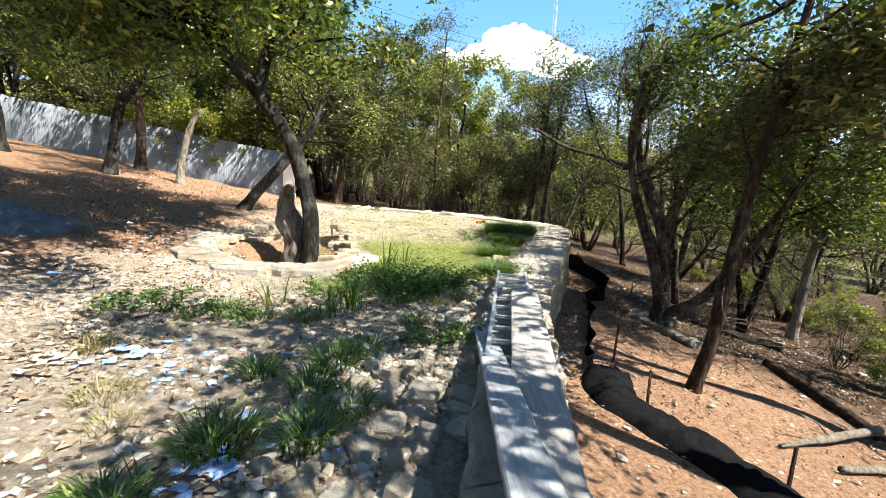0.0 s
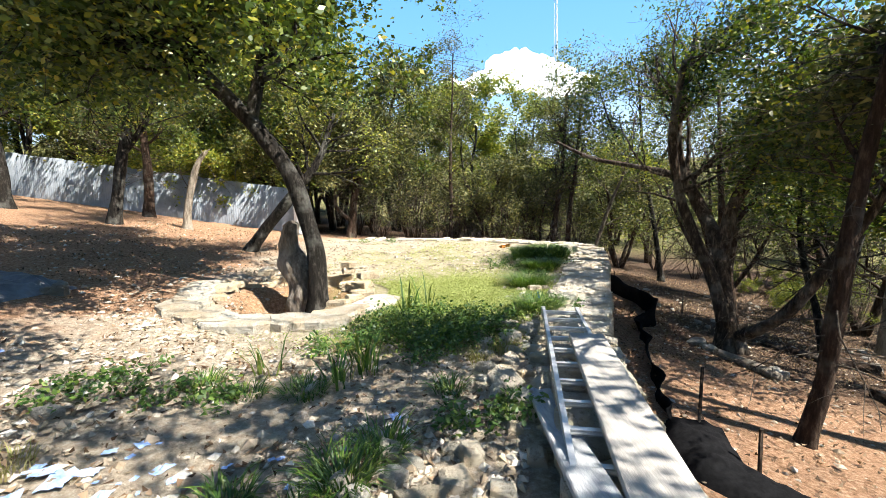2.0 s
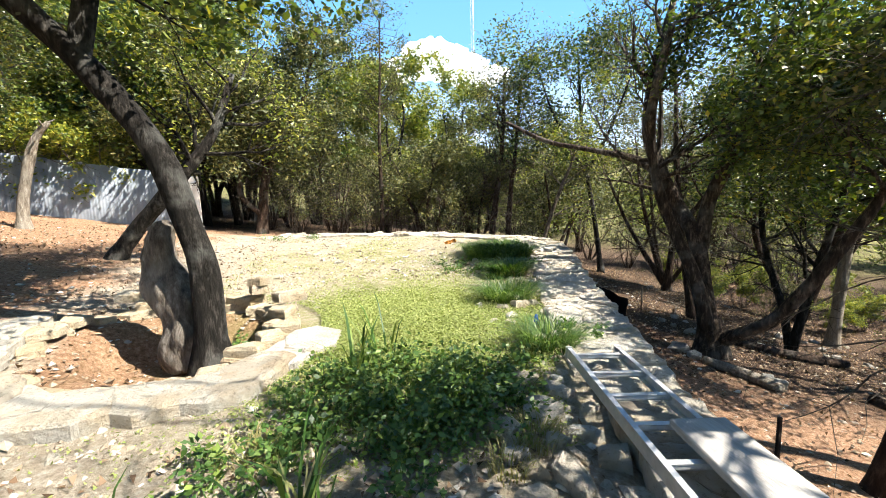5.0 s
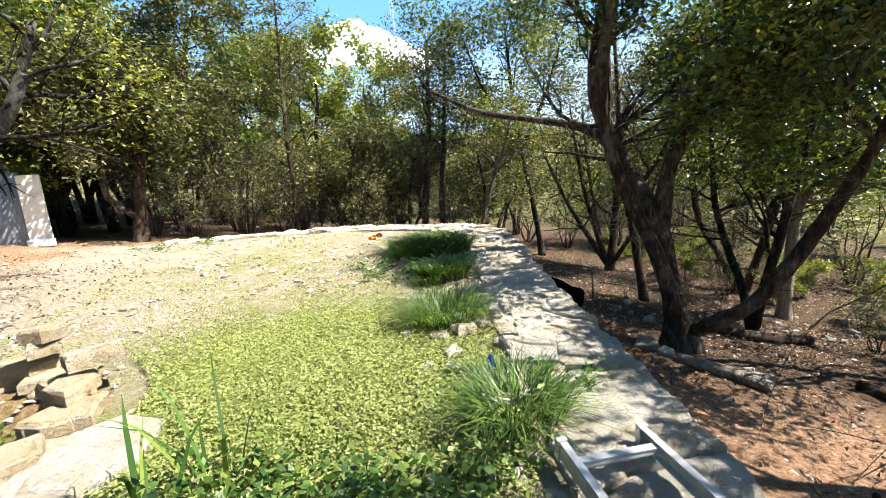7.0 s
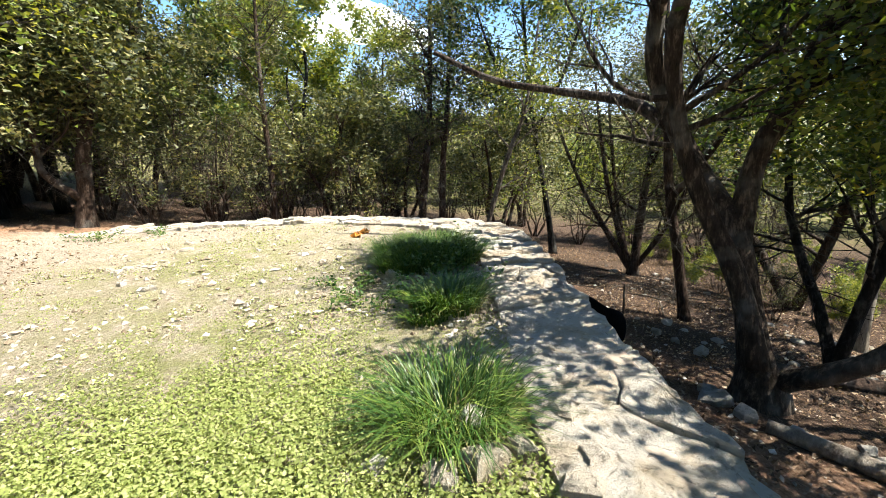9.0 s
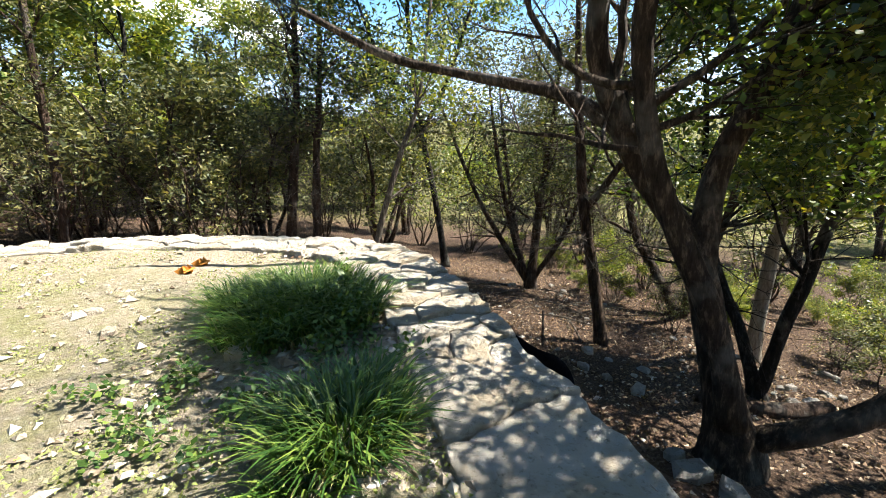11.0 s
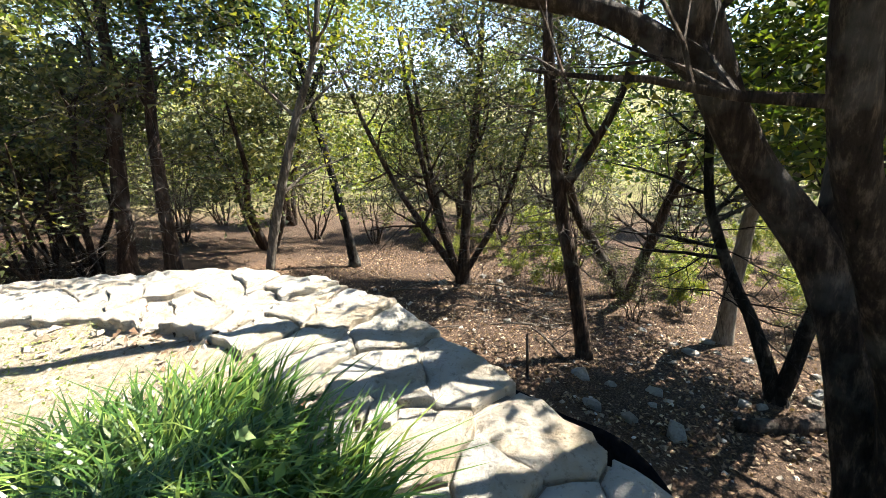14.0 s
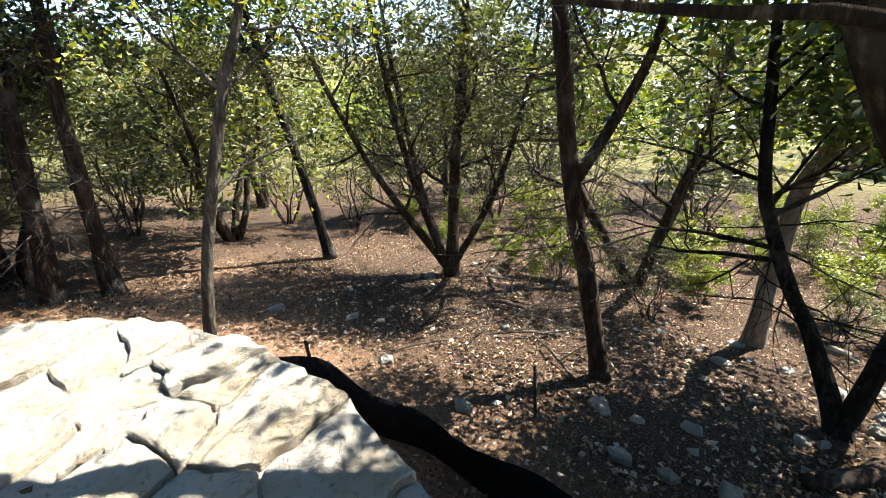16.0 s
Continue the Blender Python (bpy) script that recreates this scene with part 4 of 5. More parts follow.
def build_ladder():
    rng = random.Random(4)
    u = Vector((0.16, 0.987, 0)).normalized()
    w = Vector((u.y, -u.x, 0))
    head = Vector((0.795, 5.43, 0.112))
    length, width = 2.9, 0.375
    turn = math.atan2(-u.x, u.y)
    ladder = thing("ladder", head - u * length / 2 + w * width / 2, "grey aluminium ladder lying flat on the wall", "ladder", turn=turn)
    for side in (-1, 1):
        g = Geo()
        x = side * width / 2
        g.box((x, 0, 0.035), (0.006, length, 0.075))
        g.box((x - side * 0.013, 0, 0.069), (0.028, length, 0.006))
        g.box((x - side * 0.013, 0, 0.001), (0.028, length, 0.006))
        part("rail", g.mesh("rail", False), ALUMINIUM, ladder)
        cap = Geo()
        cap.box((x - side * 0.010, length / 2 + 0.012, 0.035), (0.042, 0.028, 0.085))
        part("end_cap", cap.mesh("end_cap", False), ALUMINIUM, ladder)
    y = length / 2 - 0.10
    while y > -length / 2:
        g = Geo()
        g.tube([(-width / 2, y, 0.04), (width / 2, y, 0.04)], [0.017, 0.017], 10)
        g.box((0, y, 0.058), (width - 0.03, 0.034, 0.006))
        part("rung", g.mesh("rung", False), ALUMINIUM, ladder)
        y -= 0.300
    # planks that lie on it
    nrm = w
    far, near = Vector((0.93, 4.34, 0.186)), Vector((0.93, 4.34, 0.186)) - u * 3.7 + Vector((0, 0, 0.01))
    board("wide_plank", far, near, 0.275, 0.04, BOARD_DARK, "wide weathered grey-brown plank lying on the ladder", rng)
    board("narrow_board", (0.46, 3.98, -0.10), (0.29, 0.60, 0.485), 0.17, 0.042, BOARD, "pale grey weathered board propped along the ladder", rng)
    board("stake_board", (0.23, 2.1, -0.06), (0.20, 0.9, -0.02), 0.05, 0.04, BOARD_DARK, "thin grey batten beside the rubble", rng)


def stone_thing(name, rng, x, y, size, mat, label, group, flat=0.5, sink=0.35, z=None, category="stone"):
    me = chunk(rng, size * rng.uniform(0.9, 1.3), size * rng.uniform(0.65, 1.0), size * flat * rng.uniform(0.8, 1.2))
    ob = new(name, me)
    me.materials.append(mat)
    h = ground_at(x, y) if z is None else z
    ob.matrix_basis = Matrix.Translation((x, y, h + size * flat * (0.5 - sink))) @ Euler((rng.uniform(-0.25, 0.25), rng.uniform(-0.25, 0.25), rng.uniform(0, 6.28))).to_matrix().to_4x4()
    return tagged(ob, label, category, group)


def build_rubble():
    rng = random.Random(17)
    spots = []

    def lay(n, xr, yr, sizes, flat):
        tries = made = 0
        while made < n and tries < n * 40:
            tries += 1
            x, y = rng.uniform(*xr), rng.uniform(*yr)
            s = rng.uniform(*sizes)
            if side_of_wall(np.array([x]), np.array([y]))[0] > -wall_width(5) - s * 0.3:
                continue
            if all((x - a) ** 2 + (y - b) ** 2 > (0.40 * (s + q)) ** 2 for a, b, q in spots):
                spots.append((x, y, s))
                stone_thing("rubble_stone", rng, x, y, s, STONE if rng.random() < 0.45 else STONE_WARM, "rough broken limestone lying beside the wall", "rubble beside the wall", flat)
                made += 1
    lay(26, (-0.40, 0.25), (0.9, 2.9), (0.20, 0.34), 0.34)
    lay(48, (-0.95, 0.30), (0.9, 3.3), (0.10, 0.19), 0.6)
    lay(22, (0.10, 0.75), (3.3, 5.1), (0.16, 0.32), 0.45)
    lay(26, (0.0, 0.9), (3.3, 5.6), (0.08, 0.16), 0.6)
    lay(24, (0.55, 1.6), (5.7, 7.4), (0.10, 0.26), 0.5)
    lay(16, (1.2, 2.6), (7.6, 11.5), (0.10, 0.22), 0.5)
    lay(22, (-4.5, -0.8), (2.2, 5.4), (0.08, 0.20), 0.35)
    lay(16, (-2.5, 1.5), (8.5, 14.0), (0.09, 0.2), 0.4)
    # heap of rough pieces on the bend
    for k in range(9):
        a, r = rng.uniform(0, 6.28), rng.uniform(0, 0.26)
        stone_thing("rubble_stone", rng, 2.52 + r * math.cos(a), 10.55 + r * math.sin(a), rng.uniform(0.14, 0.26), STONE,
                    "rough grey limestone piece heaped on the wall", "rubble on the bend", 0.5, 0.3, z=wall_top(10.6) - 0.02)


def build_tree_well():
    rng = random.Random(23)
    well = tagged(new("tree_ring_wall"), "low ring of dry-stacked limestone round the oak", "stone wall", "", "structure")
    cx, cy, rx, ry = -2.52, 6.80, 1.0, 1.12
    for course in range(5):
        a = rng.uniform(0, 0.4)
        while a < 6.283 + 0.1:
            ln = rng.uniform(0.24, 0.5)
            front = max(0.0, -math.sin(a))
            if course >= 4 and (front > 0.1 or rng.random() < 0.35) or course >= 3 and front > 0.5:
                a += ln / 1.2
                continue
            h = 0.082
            x, y = cx + rx * math.cos(a), cy + ry * math.sin(a)
            me = chunk(rng, ln * 1.05, 0.34, h * 1.05)
            ob = part("ring_stone", me, STONE_TAN, well)
            ob.matrix_basis = Matrix.Translation((x + rng.uniform(-0.03, 0.03), y + rng.uniform(-0.03, 0.03), -0.22 + course * h + 0.05 + 0.05 * max(0, -math.cos(a)))) @ \
                Matrix.Rotation(math.atan2(ry * math.cos(a), -rx * math.sin(a)) + rng.uniform(-0.1, 0.1), 4, "Z")
            a += ln / 1.2
    # broad flagstones on top of the sunny side and on the west
    for k in range(14):
        a = -3.3 + k * 0.235
        r = 1.0 + rng.uniform(0.05, 0.28)
        x, y = cx + (rx + 0.12) * r * math.cos(a), cy + (ry + 0.05) * r * math.sin(a)
        s = rng.uniform(0.55, 0.9)
        out = []
        m = rng.randint(6, 8)
        for i in range(m):
            q = 6.283 * i / m + rng.uniform(-0.25, 0.25)
            out.append(np.array((math.cos(q) * s * 0.5 * rng.uniform(0.85, 1.1), math.sin(q) * s * 0.36 * rng.uniform(0.85, 1.1))))
        g, c = slab(rng, out, 0.03, -0.08, 0.06, 0.012)
        ob = part("flagstone", g.mesh("flagstone", False), STONE, well)
        ob.matrix_basis = Matrix.Translation((x, y, max(0.045, ground_at(x, y) + 0.05) + 0.004 * (k % 5))) @ Matrix.Rotation(a + 1.57 + rng.uniform(-0.2, 0.2), 4, "Z")
    for k, (x, y, z, s) in enumerate(((-1.95, 7.72, 0.30, 0.36), (-1.93, 7.70, 0.40, 0.28), (-1.55, 7.45, 0.26, 0.42), (-3.3, 7.7, 0.3, 0.4))):
        me = chunk(rng, s * 1.05, s * 0.8, 0.10)
        ob = part("ring_stone", me, STONE_WARM, well)
        ob.matrix_basis = Matrix.Translation((x, y, z)) @ Matrix.Rotation(rng.uniform(0, 3), 4, "Z")
    # broken stump beside the oak
    g = Geo()
    pts = spline([(-2.32, 6.92, -0.25, 0.25), (-2.40, 6.95, 0.15, 0.21), (-2.53, 6.98, 0.50, 0.18), (-2.60, 7.0, 0.78, 0.15), (-2.58, 7.0, 1.0, 0.12), (-2.50, 7.0, 1.12, 0.05)], 9)
    base = Vector((-2.32, 6.92, -0.25))
    g.tube([Vector(q[:3]) - base for q in pts], [q[3] for q in pts], 26, 0.45, rng)
    for i, q in enumerate(g.v):
        p = Vector(q)
        knot = 0.075 * noise.noise((p.x * 5, p.y * 5, p.z * 3.2)) + 0.05 * noise.noise((p.x * 13, p.y * 13, p.z * 5 + 3))
        g.v[i] = tuple(p + Vector((p.x + 0.25 * max(p.z, 0), p.y, 0)).normalized() * knot + Vector((0, 0, 0.10 * noise.noise((p.x * 9, p.y * 9, 2)) * max(0.0, p.z - 0.9))))
    stump = new("tree_stump", g.mesh("tree_stump"))
    stump.data.materials.append(STUMP_BARK)
    stump.location = base
    tagged(stump, "gnarled grey broken stump beside the oak", "stump")


# ---------- clearing ----------
def build_fence():
    a, b = Vector((-17.6, 16.5, 0)), Vector((-6.0, 15.9, 0))
    u = (b - a).normalized()
    fence = tagged(new("sheet_fence"), "long grey metal sheet fence across the slope", "fence")
    fence.matrix_basis = Matrix.Translation((b.x, b.y, ground_at(b.x, b.y)))
    n = 13
    step = (b - a).length / n
    rng = random.Random(2)
    for i in range(n):
        p, q = a + u * (i * step), a + u * ((i + 1) * step)
        g = Geo()
        rows = 40
        zb, zt = [], []
        v, f = [], []
        for k in range(rows + 1):
            t = k / rows
            c = p + (q - p) * t
            wave = 0.004 * math.sin(t * rows * 1.55)
            gz = ground_at(c.x, c.y)
            z1 = 1.62 + ground_at((p.x + q.x) / 2, (p.y + q.y) / 2) + 0.10 * (0.5 - t)
            for dy, z in ((wave, gz - 0.1), (wave, z1), (wave + 0.004, z1), (wave + 0.004, gz - 0.1)):
                v.append(Vector((c.x - u.y * dy, c.y + u.x * dy + 0.02, z)) - fence.location)
        for k in range(rows):
            for j in range(3):
                f.append((k * 4 + j, (k + 1) * 4 + j, (k + 1) * 4 + j + 1, k * 4 + j + 1))
        g.add(v, f)
        part("sheet", g, SHEET, fence)
        post = Geo()
        gz = ground_at(p.x, p.y)
        post.box(Vector((p.x, p.y + 0.07, gz + 0.75)) - fence.location, (0.05, 0.05, 1.7))
        part("post", post.mesh("post", False), STEEL, fence)
    g = Geo()
    z = ground_at(b.x, b.y)
    g.box((0.18, -0.04, 0.76), (0.42, 0.05, 1.62))
    g.box((0.18, -0.075, 0.05), (0.5, 0.06, 0.16))
    part("end_panel", g.mesh("end_panel", False), WHITE_PAINT, fence, "white painted end panel")


def build_chain_link():
    a, b = Vector((-9.3, 5.0, 0)), Vector((-7.85, 7.35, 0))
    u = (b - a).normalized()
    L, H = (b - a).length, 1.75
    base = Vector((b.x, b.y, ground_at(b.x, b.y)))
    net = tagged(new("chain_link_fence"), "sagging galvanised chain-link fence panel with a slanting brace", "fence")
    net.location = base
    rng = random.Random(9)

    def at(s, h):
        c = a + u * s
        bulge = 0.10 * math.sin(3.1 * h / H) * math.sin(2.5 * s) + 0.18 * max(0, 0.35 - h)
        return Vector((c.x + u.y * bulge, c.y - u.x * bulge, ground_at(c.x, c.y) + h)) - base
    wire = Geo()
    step = 0.085
    for sgn in (1, -1):
        k = -H
        while k < L + H:
            pts = []
            for i in range(15):
                h = H * i / 14
                s = k + sgn * (h if sgn > 0 else h - 0)
                if 0 <= s <= L:
                    pts.append(at(s, h))
            if len(pts) > 1:
                wire.tube(pts, [0.0055] * len(pts), 3, cap=False)
            k += step
    ob = part("mesh_wire", wire, STEEL, net)
    tagged(ob, kind="stuff")
    for s in (0.02, L * 0.5, L - 0.02):
        g = Geo()
        g.tube([at(s, -0.1), at(s, H + 0.05)], [0.028, 0.028], 10)
        part("post", g, STEEL, net)
    g = Geo()
    g.tube([at(L, 1.15), at(L - 1.1, 0.25)], [0.03, 0.03], 8)
    part("brace", g, DEAD_BARK, net, "pale wooden brace")
    # crumpled tarpaulin on the ground nearby
    g = Geo()
    v, f = [], []
    m, k = 26, 16
    cx, cy = -6.1, 5.55
    for i in range(m + 1):
        for j in range(k + 1):
            a, b_ = i / m - 0.5, j / k - 0.5
            x = cx + a * 2.1 + 0.12 * noise.noise((a * 4, b_ * 4, 1))
            y = cy + b_ * 1.1 + 0.12 * noise.noise((a * 4, b_ * 4, 5))
            edge = 1 - max(abs(a), abs(b_)) * 2
            h = min(1, edge * 4) * (0.10 + 0.16 * abs(noise.noise((x * 3.2, y * 3.2, 2))) + 0.08 * abs(noise.noise((x * 8, y * 8, 3))))
            v.append((x - cx, y - cy, ground_at(x, y) + 0.015 + h - ground_at(cx, cy)))
    for i in range(m):
        for j in range(k):
            o = i * (k + 1) + j
            f.append((o, o + k + 1, o + k + 2, o + 1))
    g.add(v, f)
    tarp = new("tarpaulin", g.mesh("tarpaulin", False))
    tarp.data.materials.append(TARP)
    tarp.location = (cx, cy, ground_at(cx, cy))
    tagged(tarp, "crumpled dark grey tarpaulin lying on the soil", "tarpaulin")
    for k in range(4):
        stone_thing("dark_stone", rng, -5.1 + rng.uniform(-0.15, 0.2), 5.9 + rng.uniform(-0.15, 0.15), rng.uniform(0.18, 0.3), STONE_DARK, "dark grey stone beside the tarpaulin", "dark stones", 0.5)


# ---------- below the wall ----------
def build_silt_fence():
    rng = random.Random(13)
    fence = tagged(new("silt_fence"), "black fabric silt fence along the foot of the wall", "fence")
    s0, s1 = 9.0, 21.0
    p0, _ = wall_at(s0)
    base = Vector((p0[0] + 0.8, p0[1], ground_at(p0[0] + 0.8, p0[1])))
    fence.location = base
    g = Geo()
    v, f = [], []
    ss = np.arange(s0, s1, 0.12)
    for i, s in enumerate(ss):
        p, nrm = wall_at(s)
        off = 0.60 + 0.36 * float(smooth(12.9, 13.9, s)) + 0.04 * math.sin(s * 2.3) + 0.03 * math.sin(s * 7)
        q = p + nrm * off
        gz = ground_at(*q)
        h = (0.46 + 0.03 * math.sin(s * 1.9)) * float(0.45 + 0.55 * smooth(12.9, 13.9, s)) + 0.03 * math.sin(s * 5.1)
        for k in range(5):
            t = k / 4
            o = 0.06 * math.sin(3.1 * t + s * 3) * t + 0.03 * math.sin(s * 9) * t
            v.append((q[0] + nrm[0] * o - base.x, q[1] + nrm[1] * o - base.y, gz - 0.08 + (h + 0.08) * t - base.z))
    for i in range(len(ss) - 1):
        for k in range(4):
            f.append((i * 5 + k, (i + 1) * 5 + k, (i + 1) * 5 + k + 1, i * 5 + k + 1))
    g.add(v, f)
    cloth = part("fabric", g, FABRIC, fence)
    sol = cloth.modifiers.new("thick", "SOLIDIFY")
    sol.thickness = 0.006
    # the part that has slumped to the ground
    g = Geo()
    v, f = [], []
    line = spline([(2.35, 5.2), (2.15, 4.6), (2.40, 4.15), (2.72, 3.72), (2.98, 3.25), (3.15, 2.7), (3.3, 1.9), (3.4, 0.8)], 14)
    for i, p in enumerate(line):
        d = line[min(i + 1, len(line) - 1)] - line[max(i - 1, 0)]
        d = d / np.hypot(*d)
        nn = np.array((d[1], -d[0]))
        for k in range(9):
            t = k / 8 - 0.5
            q = p + nn * t * (0.66 + 0.2 * noise.noise((p[0] * 1.7, p[1] * 1.7, 1)))
            bulge = math.cos(t * 3.0) * (0.05 + 0.16 * abs(noise.noise((q[0] * 2.2, q[1] * 2.2, 3))) + 0.12 * abs(noise.noise((q[0] * 6, q[1] * 6, 8))))
            v.append((q[0] - base.x, q[1] - base.y, ground_at(*q) + (0.05 if abs(t) < 0.45 else -0.04) + bulge - base.z))
    for i in range(len(line) - 1):
        for k in range(8):
            f.append((i * 9 + k, (i + 1) * 9 + k, (i + 1) * 9 + k + 1, i * 9 + k + 1))
    g.add(v, f)
    part("slumped_fabric", g, FABRIC, fence, "slumped black fabric")
    for x, y, h in ((2.55, 4.55, 0.45), (3.35, 3.45, 0.40), (5.35, 11.1, 0.55), (2.35, 5.15, 0.7), (4.4, 12.9, 0.6)):
        g = Geo()
        z = ground_at(x, y)
        lean = rng.uniform(-0.06, 0.06)
        g.tube([Vector((x, y, z - 0.1)) - base, Vector((x + lean, y + lean, z + h)) - base], [0.018, 0.016], 4)
        part("stake", g.mesh("stake", False), CEDAR_BARK, fence, "short wooden stake")


def fallen(name, label, pts, mat, rng, twigs=0, category="log", sides=9):
    base = Vector(pts[0][:3])
    line = spline(pts, 6)
    g = Geo()
    g.tube([Vector(q[:3]) - base for q in line], [q[3] for q in line], sides, 0.3, rng)
    if not twigs:
        ob = new(name, g.mesh(name))
        ob.data.materials.append(mat)
        ob.location = base
        return tagged(ob, label, category)
    ob = thing(name, base, label, category)
    part("stem", g, mat, ob)
    for _ in range(twigs):
        q = line[rng.randint(1, len(line) - 1)]
        g = Geo()
        sprout(g, rng, Vector(q[:3]) - base, (rng.uniform(-1, 1), rng.uniform(-1, 1), rng.uniform(0, 0.6)), rng.uniform(0.3, 0.8), q[3] * 0.5, 0, [], 0, 0.2, 0, 4)
        part("side_twig", g, mat, ob)
    return ob


def build_slope_things():
    rng = random.Random(29)

    def on(x, y, up=0.0):
        return (x, y, ground_at(x, y) + up)
    fallen("pale_log", "pale barkless log lying on the slope", [(*on(4.30, 8.05, 0.05), 0.075), (*on(4.52, 7.6, 0.06), 0.08), (*on(4.70, 7.15, 0.05), 0.065)], DEAD_BARK, rng)
    fallen("dark_log", "long dark log edging the lower slope", [(*on(5.95, 7.0, 0.06), 0.08), (*on(5.9, 5.9, 0.07), 0.085), (*on(5.75, 4.8, 0.05), 0.07)], CEDAR_BARK, rng)
    fallen("dead_branch", "pale forked dead branch on the bare slope", [(*on(3.85, 4.15, 0.03), 0.025), (*on(4.7, 4.45, 0.10), 0.045), (*on(5.7, 4.85, 0.14), 0.06)], DEAD_BARK, rng, 3, "branch")
    fallen("dead_branch", "pale dead branch on the bare slope", [(*on(4.3, 3.9, 0.04), 0.04), (*on(5.2, 4.1, 0.06), 0.05), (*on(6.3, 4.4, 0.05), 0.05)], DEAD_BARK, rng, 2, "branch")
    fallen("dark_log", "dark fallen trunk among leaf litter", [(*on(7.3, 8.3, 0.06), 0.08), (*on(6.5, 8.6, 0.05), 0.09), (*on(5.9, 9.2, 0.04), 0.06)], CEDAR_BARK, rng)
    for k in range(7):
        x, y = rng.uniform(5.4, 8.8), rng.uniform(10.5, 14.5)
        a = rng.uniform(0, 3.14)
        fallen("dead_branch", "grey dead branch on leaf litter", [(*on(x, y, 0.02), 0.02), (*on(x + 0.5 * math.cos(a), y + 0.5 * math.sin(a), 0.08), 0.018), (*on(x + math.cos(a), y + math.sin(a), 0.05), 0.01)], TWIG, rng, 5, "branch", 5)
    for x, y, s in ((4.28, 8.55, 0.30), (4.32, 8.25, 0.26), (4.55, 7.95, 0.24), (4.85, 7.35, 0.3), (4.4, 8.75, 0.22), (4.95, 7.6, 0.2)):
        stone_thing("slope_stone", rng, x, y, s, STONE_SLOPE, "grey limestone on the slope below the wall", "stones on the slope", 0.6, 0.5)
    for k in range(46):
        x = rng.uniform(5.0, 9.0)
        y = 9.7 - 0.35 * (x - 6) + rng.gauss(0, 0.6) if k < 26 else rng.uniform(9.5, 15)
        stone_thing("slope_stone", rng, x, y, rng.uniform(0.09, 0.24), STONE_SLOPE, "grey limestone among leaf litter", "stones on the slope", 0.6, 0.5)
    # a charred looking heap of twigs
    for k in range(12):
        x, y = 7.3 + rng.gauss(0, 0.5), 12.1 + rng.gauss(0, 0.35)
        a = rng.uniform(0, 6.28)
        fallen("brush_stick", "thin grey stick in a heap of brush", [(*on(x, y, 0.05), 0.012), (x + 0.5 * math.cos(a), y + 0.5 * math.sin(a), ground_at(x, y) + rng.uniform(0.05, 0.3), 0.01), (x + 1.0 * math.cos(a), y + 1.0 * math.sin(a), ground_at(x, y) + rng.uniform(0.02, 0.25), 0.006)], TWIG, rng, 4, "branch", 4)


# ---------- plants ----------
def blades(rng, n, radius, height, width, lean):
    """Bent grass blades round the origin, as one mesh."""
    a = rng.uniform(0, 2 * np.pi, n)
    r = radius * np.sqrt(rng.uniform(0, 1, n)) * 0.55
    root = np.stack([r * np.cos(a), r * np.sin(a), np.full(n, -0.02)], 1)
    b = a + rng.normal(0, 0.7, n)
    out = np.stack([np.cos(b), np.sin(b), np.zeros(n)], 1)
    h = height * rng.uniform(0.45, 1.0, n)
    k = lean * rng.uniform(0.3, 1.2, n) * h
    side = np.stack([-np.sin(b), np.cos(b), np.zeros(n)], 1)
    w = width * rng.uniform(0.6, 1.2, n)
    v = []
    for t, ww in ((0, 1.0), (0.35, 0.9), (0.7, 0.65), (1.0, 0.05)):
        drop = np.maximum(0, t - 0.55) ** 2 * lean * 1.1
        c = root + out * (k * t ** 1.8)[:, None] + np.stack([np.zeros(n), np.zeros(n), h * (t - drop)], 1)
        v += [c - side * (w * ww / 2)[:, None], c + side * (w * ww / 2)[:, None]]
    v = np.stack(v, 1)
    o = (np.arange(n) * 8)[:, None]
    f = np.concatenate([o + np.array([[2 * i, 2 * i + 1, 2 * i + 3, 2 * i + 2]]) for i in range(3)], 0)
    me = bpy.data.meshes.new("blades")
    me.from_pydata(v.reshape(-1, 3).tolist(), [], f.tolist())
    return me


def tussock(x, y, radius, height, n, mat, label, seed, width=0.012, lean=0.6):
    tuft = thing("grass_tussock", (x, y, ground_at(x, y) + 0.01), label, "grass", "grass tussocks")
    rng = np.random.default_rng(seed)
    tagged(part("blade", blades(rng, n, radius, height, width, lean), mat, tuft), kind="stuff")
    tagged(part("straw_blade", blades(rng, max(4, n // 9), radius * 1.1, height * 0.6, width * 0.8, lean * 1.2), GRASS_DRY, tuft, "dry straw-coloured blades"), kind="stuff")
    return tuft


